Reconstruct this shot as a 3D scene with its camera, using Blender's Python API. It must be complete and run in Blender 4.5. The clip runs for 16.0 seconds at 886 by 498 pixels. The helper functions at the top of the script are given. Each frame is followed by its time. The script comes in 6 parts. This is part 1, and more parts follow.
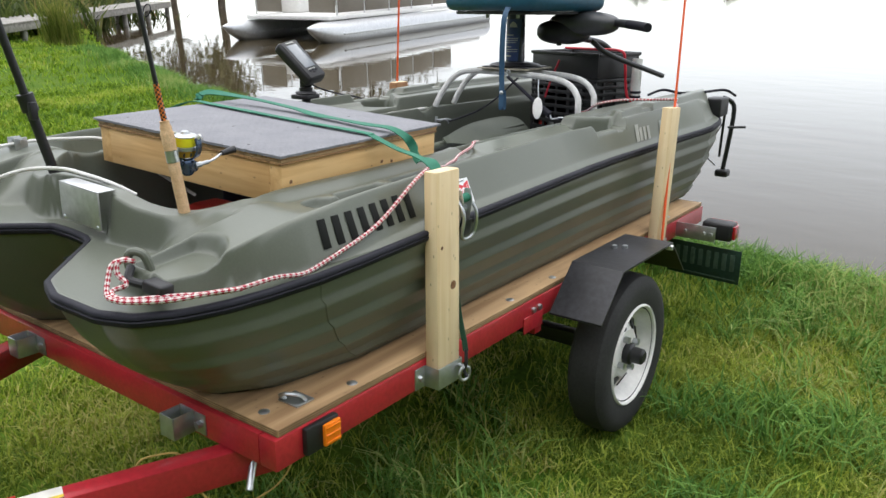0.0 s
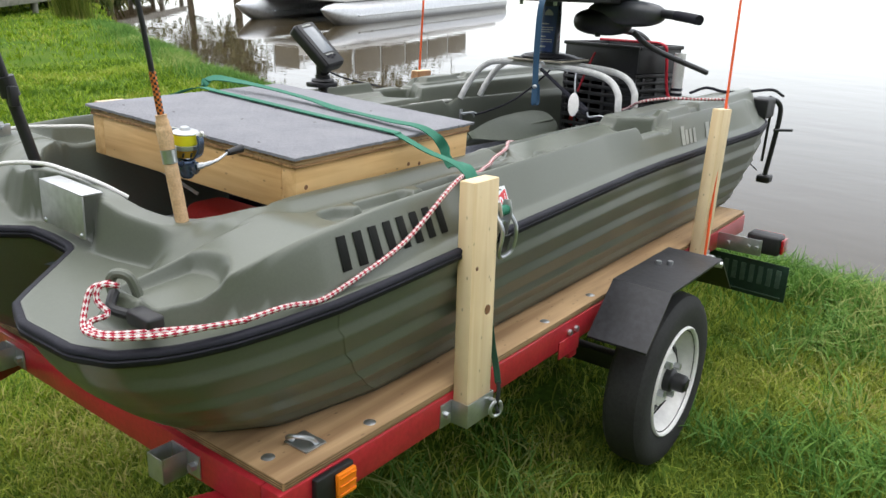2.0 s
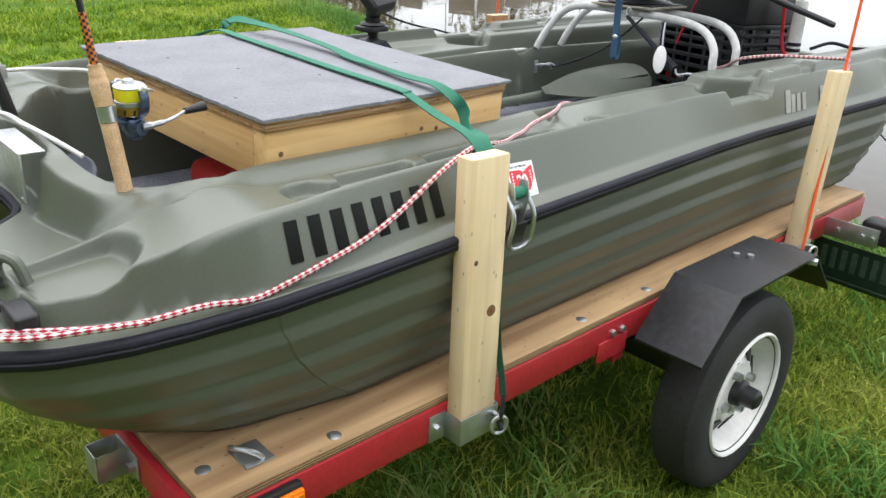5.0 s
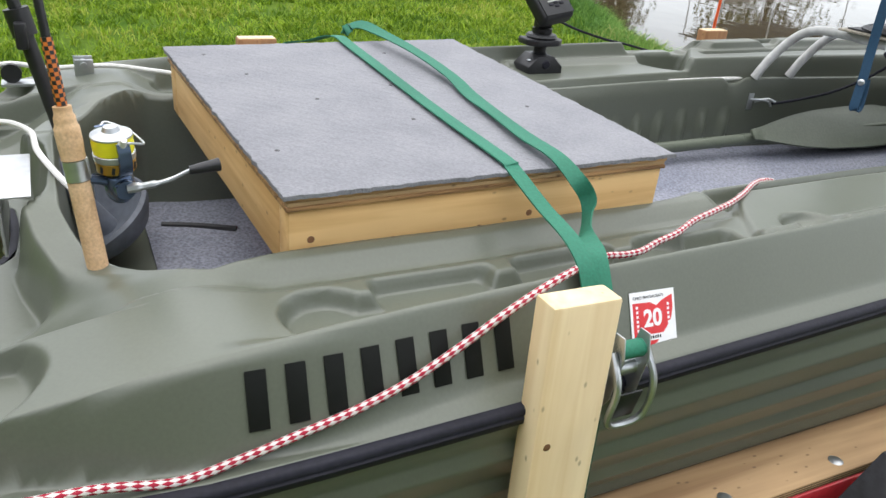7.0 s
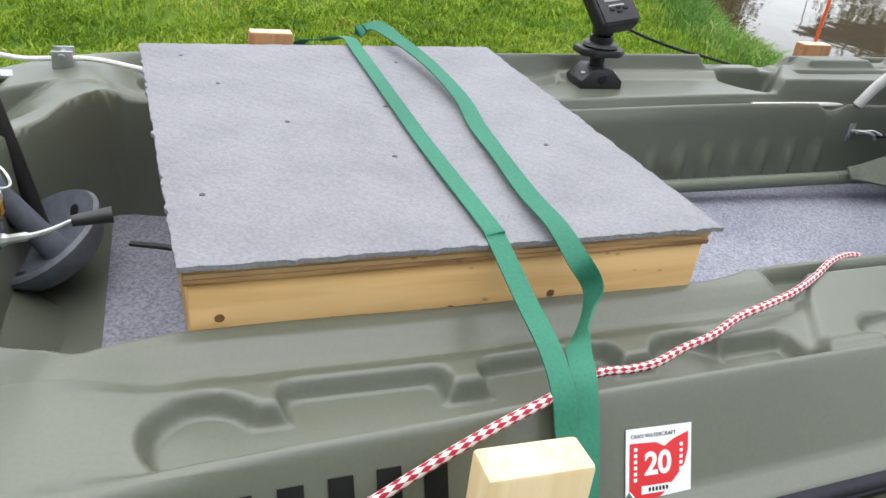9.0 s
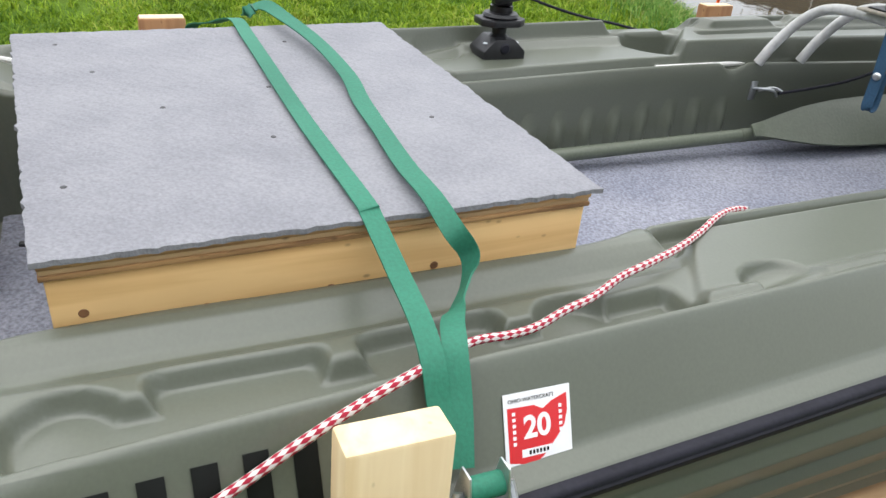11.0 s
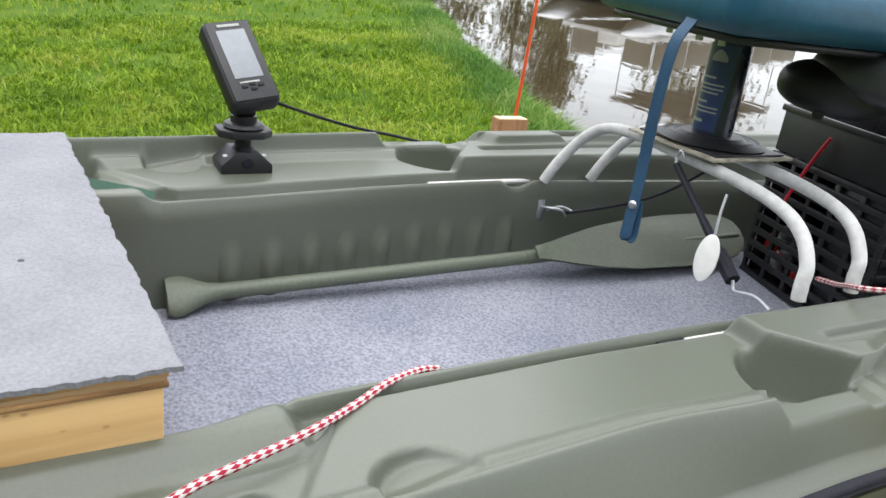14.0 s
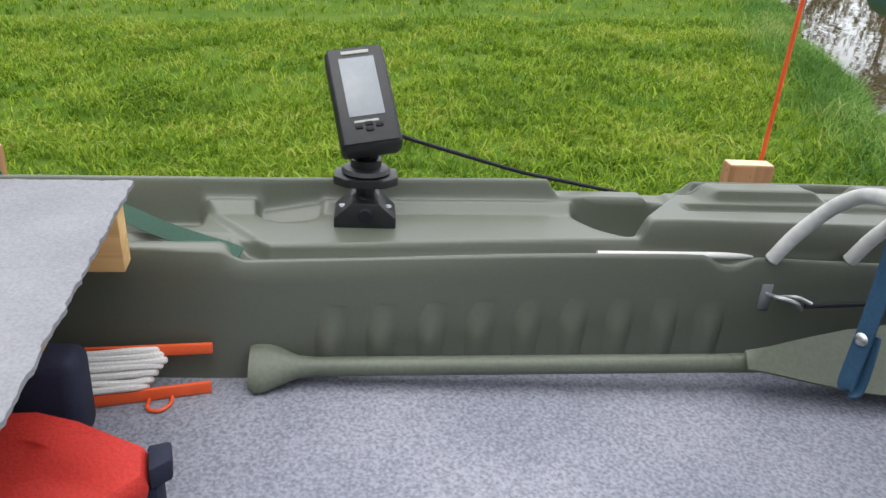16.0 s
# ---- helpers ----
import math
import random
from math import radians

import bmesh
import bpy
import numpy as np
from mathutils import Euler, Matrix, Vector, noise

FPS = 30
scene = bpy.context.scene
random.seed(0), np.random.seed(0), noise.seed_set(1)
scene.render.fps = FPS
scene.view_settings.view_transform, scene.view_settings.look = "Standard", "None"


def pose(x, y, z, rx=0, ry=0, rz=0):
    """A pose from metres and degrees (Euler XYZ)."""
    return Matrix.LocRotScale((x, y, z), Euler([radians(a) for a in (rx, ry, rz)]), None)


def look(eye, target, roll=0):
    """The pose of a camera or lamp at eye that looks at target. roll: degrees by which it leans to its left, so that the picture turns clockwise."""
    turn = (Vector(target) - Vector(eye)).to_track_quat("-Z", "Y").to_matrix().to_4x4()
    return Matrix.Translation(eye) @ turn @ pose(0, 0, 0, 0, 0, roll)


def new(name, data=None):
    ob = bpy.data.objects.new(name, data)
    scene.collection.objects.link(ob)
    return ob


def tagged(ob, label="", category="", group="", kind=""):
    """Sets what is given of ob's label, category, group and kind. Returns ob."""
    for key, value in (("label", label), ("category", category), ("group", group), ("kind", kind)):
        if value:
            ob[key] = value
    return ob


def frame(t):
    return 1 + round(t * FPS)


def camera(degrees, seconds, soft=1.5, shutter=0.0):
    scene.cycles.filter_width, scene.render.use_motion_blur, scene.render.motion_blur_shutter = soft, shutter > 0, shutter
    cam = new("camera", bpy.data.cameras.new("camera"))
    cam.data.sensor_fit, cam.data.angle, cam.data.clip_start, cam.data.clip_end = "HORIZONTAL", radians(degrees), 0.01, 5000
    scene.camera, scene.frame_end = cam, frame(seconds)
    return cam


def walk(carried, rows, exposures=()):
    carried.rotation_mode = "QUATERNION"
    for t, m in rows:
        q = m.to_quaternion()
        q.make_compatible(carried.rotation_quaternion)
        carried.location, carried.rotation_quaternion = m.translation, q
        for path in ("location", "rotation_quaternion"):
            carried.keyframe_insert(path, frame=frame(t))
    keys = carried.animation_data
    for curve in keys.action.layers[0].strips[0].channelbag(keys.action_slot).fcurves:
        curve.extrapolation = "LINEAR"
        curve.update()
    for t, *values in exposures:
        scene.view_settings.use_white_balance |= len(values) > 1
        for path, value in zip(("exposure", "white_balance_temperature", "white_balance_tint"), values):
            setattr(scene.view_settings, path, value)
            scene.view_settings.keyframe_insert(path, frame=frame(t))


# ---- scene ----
cam = camera(59.3, 16.0)
PATH = [
    (0, (1.679, -0.899, 1.328), (0.539, 0.638, 0.744), 0.4),
    (0.5, (1.694, -0.89, 1.327), (0.463, 0.568, 0.728), -0.1),
    (1, (1.686, -0.871, 1.329), (0.39, 0.524, 0.716), -0.5),
    (1.5, (1.61, -0.84, 1.33), (0.341, 0.594, 0.753), 0.7),
    (2, (1.485, -0.739, 1.325), (0.34, 0.779, 0.706), 2.1),
    (2.5, (1.471, -0.608, 1.321), (0.313, 0.867, 0.627), 1.2),
    (3, (1.506, -0.459, 1.323), (0.193, 0.859, 0.589), 1.6),
    (3.5, (1.515, -0.418, 1.318), (0.147, 0.826, 0.553), -0.2),
    (4, (1.526, -0.429, 1.313), (0.141, 0.783, 0.532), -0.2),
    (4.2, (1.533, -0.424, 1.311), (0.16, 0.804, 0.531), 0.0),
    (6.3, (1.248, -0.193, 1.341), (-0.106, 1.068, 0.581), 6.9),
    (6.5, (1.221, -0.143, 1.344), (-0.192, 1.015, 0.53), 6.1),
    (7, (1.206, 0.044, 1.369), (-0.397, 0.882, 0.515), 5.0),
    (7.5, (1.153, 0.173, 1.381), (-0.506, 0.821, 0.47), 4.1),
    (8, (1.041, 0.209, 1.379), (-0.612, 0.882, 0.477), 6.6),
    (8.2, (1.013, 0.219, 1.381), (-0.645, 0.873, 0.474), 7.4),
    (10.3, (1.028, 0.339, 1.384), (-0.632, 0.948, 0.449), 4.6),
    (10.5, (1.015, 0.332, 1.376), (-0.594, 1.033, 0.416), 4.5),
    (11, (1.041, 0.351, 1.381), (-0.553, 1.096, 0.43), 4.9),
    (11.5, (1.07, 0.375, 1.388), (-0.554, 1.102, 0.475), 4.1),
    (12, (1.045, 0.364, 1.378), (-0.47, 1.288, 0.455), 3.7),
    (12.5, (1.098, 0.433, 1.389), (-0.34, 1.507, 0.506), 4.9),
    (13, (1.175, 0.553, 1.402), (-0.305, 1.613, 0.574), 3.7),
    (13.5, (1.146, 0.621, 1.411), (-0.41, 1.619, 0.647), 3.6),
    (14, (0.987, 0.743, 1.406), (-0.607, 1.711, 0.683), 7.8),
    (14.5, (0.891, 0.842, 1.418), (-0.827, 1.54, 0.669), 6.0),
    (15, (0.856, 1.019, 1.439), (-0.97, 1.392, 0.713), 5.5),
    (15.5, (0.825, 1.133, 1.448), (-1.011, 1.319, 0.675), 3.2),
    (16, (0.728, 1.152, 1.438), (-1.089, 1.35, 0.626), 3.7),
]
# the trailer stands a little nose-up on the bank
TRAILER = pose(-0.001, 0.002, 0.0666, -2.86, -0.86, 0)
EXPOSURE = ((0, 0.74), (1, 0.80), (2, 0.80), (3, 0.98), (4, 1.06), (6.3, 0.87), (7, 0.84), (8, 0.95), (10.5, 0.91), (13, 0.92), (14, 1.04), (15, 0.96), (16, 0.82))
walk(cam, [(t, TRAILER @ look(eye, target, roll)) for t, eye, target, roll in PATH], exposures=EXPOSURE)

# ---- light ----
world = bpy.data.worlds.new("overcast")
world.use_nodes = True
scene.world = world
wt = world.node_tree
bg = wt.nodes["Background"]
sky = wt.nodes.new("ShaderNodeTexSky")
sky.sky_type, sky.sun_disc = "NISHITA", False
sky.sun_elevation, sky.sun_rotation = radians(74), radians(127)
sky.air_density, sky.dust_density, sky.ozone_density = 1.0, 0.7, 1.0
hs = wt.nodes.new("ShaderNodeHueSaturation")
hs.inputs["Saturation"].default_value = 0.25
wt.links.new(sky.outputs[0], hs.inputs["Color"])
wt.links.new(hs.outputs[0], bg.inputs["Color"])
bg.inputs["Strength"].default_value = 0.20
sun_data = bpy.data.lights.new("sun", "SUN")
sun_data.energy, sun_data.angle, sun_data.color = 1.85, radians(100), (1.0, 0.98, 0.95)
sun = new("sun", sun_data)
sun.matrix_world = look((-1.6, 1.0, 8), (0, 0, 0))


# ---- materials ----
def mat(name, base, rough=0.6, metal=0.0, var=0.15, scale=6.0, fine=60.0, bump=0.1, second=None, spec=0.5, coat=0.0):
    """A surface with colour variation at two scales, uneven gloss and fine relief."""
    m = bpy.data.materials.new(name)
    m.use_nodes = True
    nt = m.node_tree
    b = nt.nodes["Principled BSDF"]
    b.inputs["Roughness"].default_value, b.inputs["Metallic"].default_value = rough, metal
    b.inputs["Specular IOR Level"].default_value = spec
    b.inputs["Coat Weight"].default_value = coat
    tc = nt.nodes.new("ShaderNodeTexCoord")
    n1, n2 = nt.nodes.new("ShaderNodeTexNoise"), nt.nodes.new("ShaderNodeTexNoise")
    n1.inputs["Scale"].default_value, n1.inputs["Detail"].default_value = scale, 4
    n2.inputs["Scale"].default_value, n2.inputs["Detail"].default_value = fine, 3
    mix = nt.nodes.new("ShaderNodeMix")
    mix.data_type = "RGBA"
    two = second or tuple(min(1, c * (1 - var * 1.6)) for c in base)
    mix.inputs["A"].default_value, mix.inputs["B"].default_value = (*base, 1), (*two, 1)
    rr = nt.nodes.new("ShaderNodeMapRange")
    rr.inputs["From Min"].default_value, rr.inputs["From Max"].default_value = 0.35, 0.7
    nt.links.new(n1.outputs["Fac"], rr.inputs["Value"])
    nt.links.new(rr.outputs["Result"], mix.inputs["Factor"])
    hsv = nt.nodes.new("ShaderNodeHueSaturation")
    vr = nt.nodes.new("ShaderNodeMapRange")
    vr.inputs["From Min"].default_value, vr.inputs["From Max"].default_value = 0.3, 0.7
    vr.inputs["To Min"].default_value, vr.inputs["To Max"].default_value = 1 - var, 1 + var
    nt.links.new(n2.outputs["Fac"], vr.inputs["Value"])
    nt.links.new(vr.outputs["Result"], hsv.inputs["Value"])
    nt.links.new(mix.outputs["Result"], hsv.inputs["Color"])
    nt.links.new(hsv.outputs["Color"], b.inputs["Base Color"])
    rg = nt.nodes.new("ShaderNodeMapRange")
    rg.inputs["To Min"].default_value, rg.inputs["To Max"].default_value = max(0, rough - 0.1), min(1, rough + 0.1)
    nt.links.new(n1.outputs["Fac"], rg.inputs["Value"])
    nt.links.new(rg.outputs["Result"], b.inputs["Roughness"])
    bp = nt.nodes.new("ShaderNodeBump")
    bp.inputs["Strength"].default_value, bp.inputs["Distance"].default_value = bump, 0.004
    nt.links.new(n2.outputs["Fac"], bp.inputs["Height"])
    nt.links.new(bp.outputs["Normal"], b.inputs["Normal"])
    for n in (n1, n2):
        nt.links.new(tc.outputs["Object"], n.inputs["Vector"])
    return m


PLASTIC = mat("green_plastic", (0.110, 0.121, 0.093), 0.34, var=0.045, scale=3, fine=220, bump=0.02, spec=0.55)
RUBBER = mat("black_rubber", (0.014, 0.014, 0.022), 0.6, var=0.2, fine=150, spec=0.25)
TYRE = mat("tyre_rubber", (0.022, 0.022, 0.022), 0.75, var=0.25, fine=120)
BLACK = mat("black_plastic", (0.014, 0.014, 0.016), 0.45, var=0.2)
RED = mat("red_paint", (0.40, 0.020, 0.030), 0.35, var=0.12, scale=8, fine=90, coat=0.2)
FENDER = mat("scuffed_black_paint", (0.009, 0.009, 0.011), 0.40, var=0.5, scale=9, fine=60, bump=0.15, second=(0.018, 0.018, 0.022))
ZINC = mat("zinc", (0.55, 0.57, 0.58), 0.38, metal=0.9, var=0.15, scale=30)
ALU = mat("aluminium", (0.62, 0.63, 0.64), 0.42, metal=0.8, var=0.1, scale=20)
WHITE = mat("white_paint", (0.78, 0.77, 0.74), 0.4, var=0.06, scale=12)
CARPET = mat("grey_carpet", (0.255, 0.262, 0.305), 0.95, var=0.34, scale=4, fine=170, bump=0.9, second=(0.20, 0.21, 0.258))
TEAL = mat("teal_vinyl", (0.012, 0.085, 0.145), 0.38, var=0.12)
STRAP = mat("green_webbing", (0.016, 0.165, 0.098), 0.7, var=0.12, fine=250)
# also colours the strap in the tray, where the dark tone stands for shade
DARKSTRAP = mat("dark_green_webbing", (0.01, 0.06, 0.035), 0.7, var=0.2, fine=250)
ORANGE = mat("orange_plastic", (0.85, 0.12, 0.03), 0.4, var=0.05)
LIFERED = mat("red_fabric", (0.62, 0.035, 0.025), 0.7, var=0.12, fine=200, bump=0.3)
NAVY = mat("navy_fabric", (0.012, 0.016, 0.04), 0.8, fine=200)


def wood(name, light, dark, axis=1, rough=0.6, stretch=14.0):
    """Boards with growth lines along one axis and a few knots."""
    m = bpy.data.materials.new(name)
    m.use_nodes = True
    nt = m.node_tree
    b = nt.nodes["Principled BSDF"]
    tc, mp = nt.nodes.new("ShaderNodeTexCoord"), nt.nodes.new("ShaderNodeMapping")
    sc = [stretch * 3, stretch * 3, stretch * 3]
    sc[axis] = stretch * 0.16
    mp.inputs["Scale"].default_value = sc
    n1, n2 = nt.nodes.new("ShaderNodeTexNoise"), nt.nodes.new("ShaderNodeTexNoise")
    n1.inputs["Scale"].default_value, n1.inputs["Detail"].default_value, n1.inputs["Distortion"].default_value = 1.0, 6, 0.6
    n2.inputs["Scale"].default_value, n2.inputs["Detail"].default_value = 5, 3
    nt.links.new(tc.outputs["Object"], mp.inputs["Vector"])
    nt.links.new(mp.outputs["Vector"], n1.inputs["Vector"])
    nt.links.new(tc.outputs["Object"], n2.inputs["Vector"])
    ramp = nt.nodes.new("ShaderNodeValToRGB")
    ramp.color_ramp.elements[0].position, ramp.color_ramp.elements[1].position = 0.32, 0.62
    ramp.color_ramp.elements[0].color, ramp.color_ramp.elements[1].color = (*dark, 1), (*light, 1)
    nt.links.new(n1.outputs["Fac"], ramp.inputs["Fac"])
    hsv, vr = nt.nodes.new("ShaderNodeHueSaturation"), nt.nodes.new("ShaderNodeMapRange")
    vr.inputs["To Min"].default_value, vr.inputs["To Max"].default_value = 0.75, 1.2
    nt.links.new(n2.outputs["Fac"], vr.inputs["Value"])
    nt.links.new(vr.outputs["Result"], hsv.inputs["Value"])
    nt.links.new(ramp.outputs["Color"], hsv.inputs["Color"])
    # knots
    km, vo, kr, kx = (nt.nodes.new(k) for k in ("ShaderNodeMapping", "ShaderNodeTexVoronoi", "ShaderNodeMapRange", "ShaderNodeMix"))
    ks = [9.0, 9.0, 9.0]
    ks[axis] = 5.0
    km.inputs["Scale"].default_value = ks
    kr.inputs["From Min"].default_value, kr.inputs["From Max"].default_value = 0.05, 0.13
    kr.inputs["To Min"].default_value, kr.inputs["To Max"].default_value = 0.75, 0.0
    kx.data_type = "RGBA"
    kx.inputs["B"].default_value = (*[c * 0.42 for c in dark], 1)
    nt.links.new(tc.outputs["Object"], km.inputs["Vector"])
    nt.links.new(km.outputs["Vector"], vo.inputs["Vector"])
    nt.links.new(vo.outputs["Distance"], kr.inputs["Value"])
    nt.links.new(kr.outputs["Result"], kx.inputs["Factor"])
    nt.links.new(hsv.outputs["Color"], kx.inputs["A"])
    nt.links.new(kx.outputs["Result"], b.inputs["Base Color"])
    b.inputs["Roughness"].default_value = rough
    bp = nt.nodes.new("ShaderNodeBump")
    bp.inputs["Strength"].default_value, bp.inputs["Distance"].default_value = 0.25, 0.002
    nt.links.new(n1.outputs["Fac"], bp.inputs["Height"])
    nt.links.new(bp.outputs["Normal"], b.inputs["Normal"])
    return m


PINE = wood("new_pine", (0.80, 0.64, 0.40), (0.70, 0.52, 0.29), axis=2)
PINE_Y = wood("pine_board", (0.76, 0.50, 0.22), (0.60, 0.35, 0.13), axis=1)
PINE_X = wood("pine_board_across", (0.76, 0.50, 0.22), (0.60, 0.35, 0.13), axis=0)
PLY = wood("plywood", (0.50, 0.33, 0.17), (0.27, 0.16, 0.075), axis=1, stretch=7)
PLY_EDGE = wood("plywood_edge", (0.50, 0.29, 0.12), (0.17, 0.085, 0.035), axis=1, stretch=30)
OLDWOOD = wood("grey_weathered_wood", (0.30, 0.28, 0.25), (0.16, 0.15, 0.13), axis=0, stretch=3)


# ---- mesh helpers ----
def mesh_of(name, bm, material, smooth=True, angle=35):
    me = bpy.data.meshes.new(name)
    bmesh.ops.recalc_face_normals(bm, faces=bm.faces)
    for f in bm.faces:
        f.smooth = smooth
    bm.to_mesh(me)
    bm.free()
    if smooth:
        me.set_sharp_from_angle(angle=radians(angle))
    for m in material if isinstance(material, (list, tuple)) else [material]:
        me.materials.append(m)
    return me


def part(name, bm, material, parent, label="", smooth=True, angle=35):
    ob = new(name, mesh_of(name, bm, material, smooth, angle))
    ob.parent = parent
    return tagged(ob, label)


def thing(name, label, category, m=Matrix(), group="", kind="", level=False):
    """A thing with parts. m: its pose on the trailer, or on the level ground."""
    ob = new(name)
    ob.empty_display_size = 0.05
    ob.matrix_world = m if level else TRAILER @ m
    return tagged(ob, label, category, group, kind)


def solo(name, bm, material, label, category, m=Matrix(), group="", kind="", smooth=True, angle=35, level=False):
    ob = new(name, mesh_of(name, bm, material, smooth, angle))
    ob.matrix_world = m if level else TRAILER @ m
    return tagged(ob, label, category, group, kind)


def box(lo, hi, bevel=0.0, seg=2, bm=None, m=None):
    bm = bm or bmesh.new()
    lo, hi = Vector(lo), Vector(hi)
    r = bmesh.ops.create_cube(bm, size=1, matrix=Matrix.Translation((lo + hi) / 2) @ Matrix.Diagonal((*(hi - lo), 1)))
    if bevel:
        edges = list({e for v in r["verts"] for e in v.link_edges})
        out = bmesh.ops.bevel(bm, geom=edges, offset=bevel, segments=seg, affect="EDGES", profile=0.5)
        vs = list({v for f in out["faces"] for v in f.verts} | {v for v in r["verts"] if v.is_valid})
    else:
        vs = r["verts"]
    if m is not None:
        bmesh.ops.transform(bm, matrix=m, verts=vs)
    return bm


def rod(a, b, r, r2=None, seg=16, bm=None, caps=True):
    bm = bm or bmesh.new()
    a, b = Vector(a), Vector(b)
    q = (b - a).to_track_quat("Z", "Y").to_matrix().to_4x4()
    bmesh.ops.create_cone(bm, cap_ends=caps, segments=seg, radius1=r, radius2=r if r2 is None else r2, depth=(b - a).length,
                          matrix=Matrix.Translation((a + b) / 2) @ q)
    return bm


def smooth_path(pts, steps=8):
    """Catmull-Rom through the points."""
    p = [Vector(q) for q in pts]
    p = [2 * p[0] - p[1], *p, 2 * p[-1] - p[-2]]
    out = []
    for i in range(1, len(p) - 2):
        for k in range(steps):
            t = k / steps
            a, b, c, d = p[i - 1:i + 3]
            out.append(0.5 * (2 * b + (c - a) * t + (2 * a - 5 * b + 4 * c - d) * t * t + (3 * b - a - 3 * c + d) * t ** 3))
    return [*out, p[-2]]


def tube(pts, r, seg=10, steps=8, bm=None, raw=False, radii=None):
    """A round tube along a smooth path."""
    bm = bm or bmesh.new()
    path = [Vector(q) for q in pts] if raw else smooth_path(pts, steps)
    rings, side = [], None
    for i, q in enumerate(path):
        d = (path[min(i + 1, len(path) - 1)] - path[max(i - 1, 0)]).normalized()
        side = d.orthogonal().normalized() if side is None else (side - d * side.dot(d)).normalized()
        up = d.cross(side)
        rr = radii[i * len(radii) // len(path)] if radii else r
        rings.append([bm.verts.new(q + rr * (math.cos(a) * side + math.sin(a) * up)) for a in [2 * math.pi * k / seg for k in range(seg)]])
    for a, b in zip(rings, rings[1:]):
        for k in range(seg):
            bm.faces.new((a[k], a[(k + 1) % seg], b[(k + 1) % seg], b[k]))
    bm.faces.new(rings[0])
    bm.faces.new(rings[-1])
    return bm


def ribbon(pts, width, thick, across, steps=10, bm=None):
    """A flat band of webbing along a path; across: its width direction at each point."""
    bm = bm or bmesh.new()
    path, wide = smooth_path(pts, steps), smooth_path(across, steps)
    rows = []
    for i, q in enumerate(path):
        d = (path[min(i + 1, len(path) - 1)] - path[max(i - 1, 0)]).normalized()
        w = wide[i]
        w = (w - d * w.dot(d)).normalized()
        n = d.cross(w).normalized()
        rows.append([bm.verts.new(q + w * s * width / 2 + n * k * thick / 2) for s, k in ((-1, -1), (1, -1), (1, 1), (-1, 1))])
    for a, b in zip(rows, rows[1:]):
        for k in range(4):
            bm.faces.new((a[k], a[(k + 1) % 4], b[(k + 1) % 4], b[k]))
    bm.faces.new(rows[0])
    bm.faces.new(rows[-1])
    return bm


def lathe(profile, seg=40, bm=None, m=None):
    """Turns (radius, height) pairs round z."""
    bm = bm or bmesh.new()
    start = len(bm.verts)
    rings = []
    for r, z in profile:
        if r < 1e-6:
            rings.append([bm.verts.new((0, 0, z))])
        else:
            rings.append([bm.verts.new((r * math.cos(a), r * math.sin(a), z)) for a in [2 * math.pi * k / seg for k in range(seg)]])
    for a, b in zip(rings, rings[1:]):
        for k in range(seg):
            q = [a[k % len(a)], a[(k + 1) % len(a)], b[(k + 1) % len(b)], b[k % len(b)]]
            q = list(dict.fromkeys(q))
            if len(q) > 2:
                bm.faces.new(q)
    if m is not None:
        bmesh.ops.transform(bm, matrix=m, verts=list(bm.verts)[start:])
    return bm


def plate(outline, thick, m=Matrix(), bevel=0.0, bm=None):
    """A flat outline in x, y given a thickness along z."""
    bm = bm or bmesh.new()
    a = [bm.verts.new((x, y, 0)) for x, y in outline]
    b = [bm.verts.new((x, y, thick)) for x, y in outline]
    bm.faces.new(a[::-1])
    bm.faces.new(b)
    for k in range(len(a)):
        bm.faces.new((a[k], a[(k + 1) % len(a)], b[(k + 1) % len(a)], b[k]))
    if bevel:
        bmesh.ops.bevel(bm, geom=[e for e in bm.edges], offset=bevel, segments=2, affect="EDGES", profile=0.5)
    bmesh.ops.transform(bm, matrix=m, verts=bm.verts)
    return bm


def sstep(a, b, v):
    t = np.clip((v - a) / (b - a), 0, 1)
    return t * t * (3 - 2 * t)


def grid_mesh(name, xs, ys, zs, material, extra=None, smooth=True):
    """A sheet from arrays of one shape."""
    n, m = xs.shape
    idx = np.arange(n * m).reshape(n, m)
    quads = np.stack([idx[:-1, :-1], idx[1:, :-1], idx[1:, 1:], idx[:-1, 1:]], -1).reshape(-1, 4)
    me = bpy.data.meshes.new(name)
    me.from_pydata(np.stack([xs, ys, zs], -1).reshape(-1, 3).tolist(), [], quads.tolist())
    me.polygons.foreach_set("use_smooth", [smooth] * len(me.polygons))
    me.materials.append(material)
    return me
TUBEW = mat("dull_white_tube", (0.60, 0.60, 0.58), 0.45, var=0.12, scale=18)


# ---- setting: ground, water ----
def shore(x):
    """Where the bank meets the water, as y along x."""
    line = np.interp(x, [-400, -40, -20, -14, -11, -7, -4.7, 0.2, 1.2, 6, 400], [220, 24, 11.6, 8.3, 7.2, 5.6, 4.95, 3.3, 3.3, 2.9, 2.0])
    return line + 0.06 * np.sin(x * 1.9 + 0.5) + 0.04 * np.sin(x * 4.3)


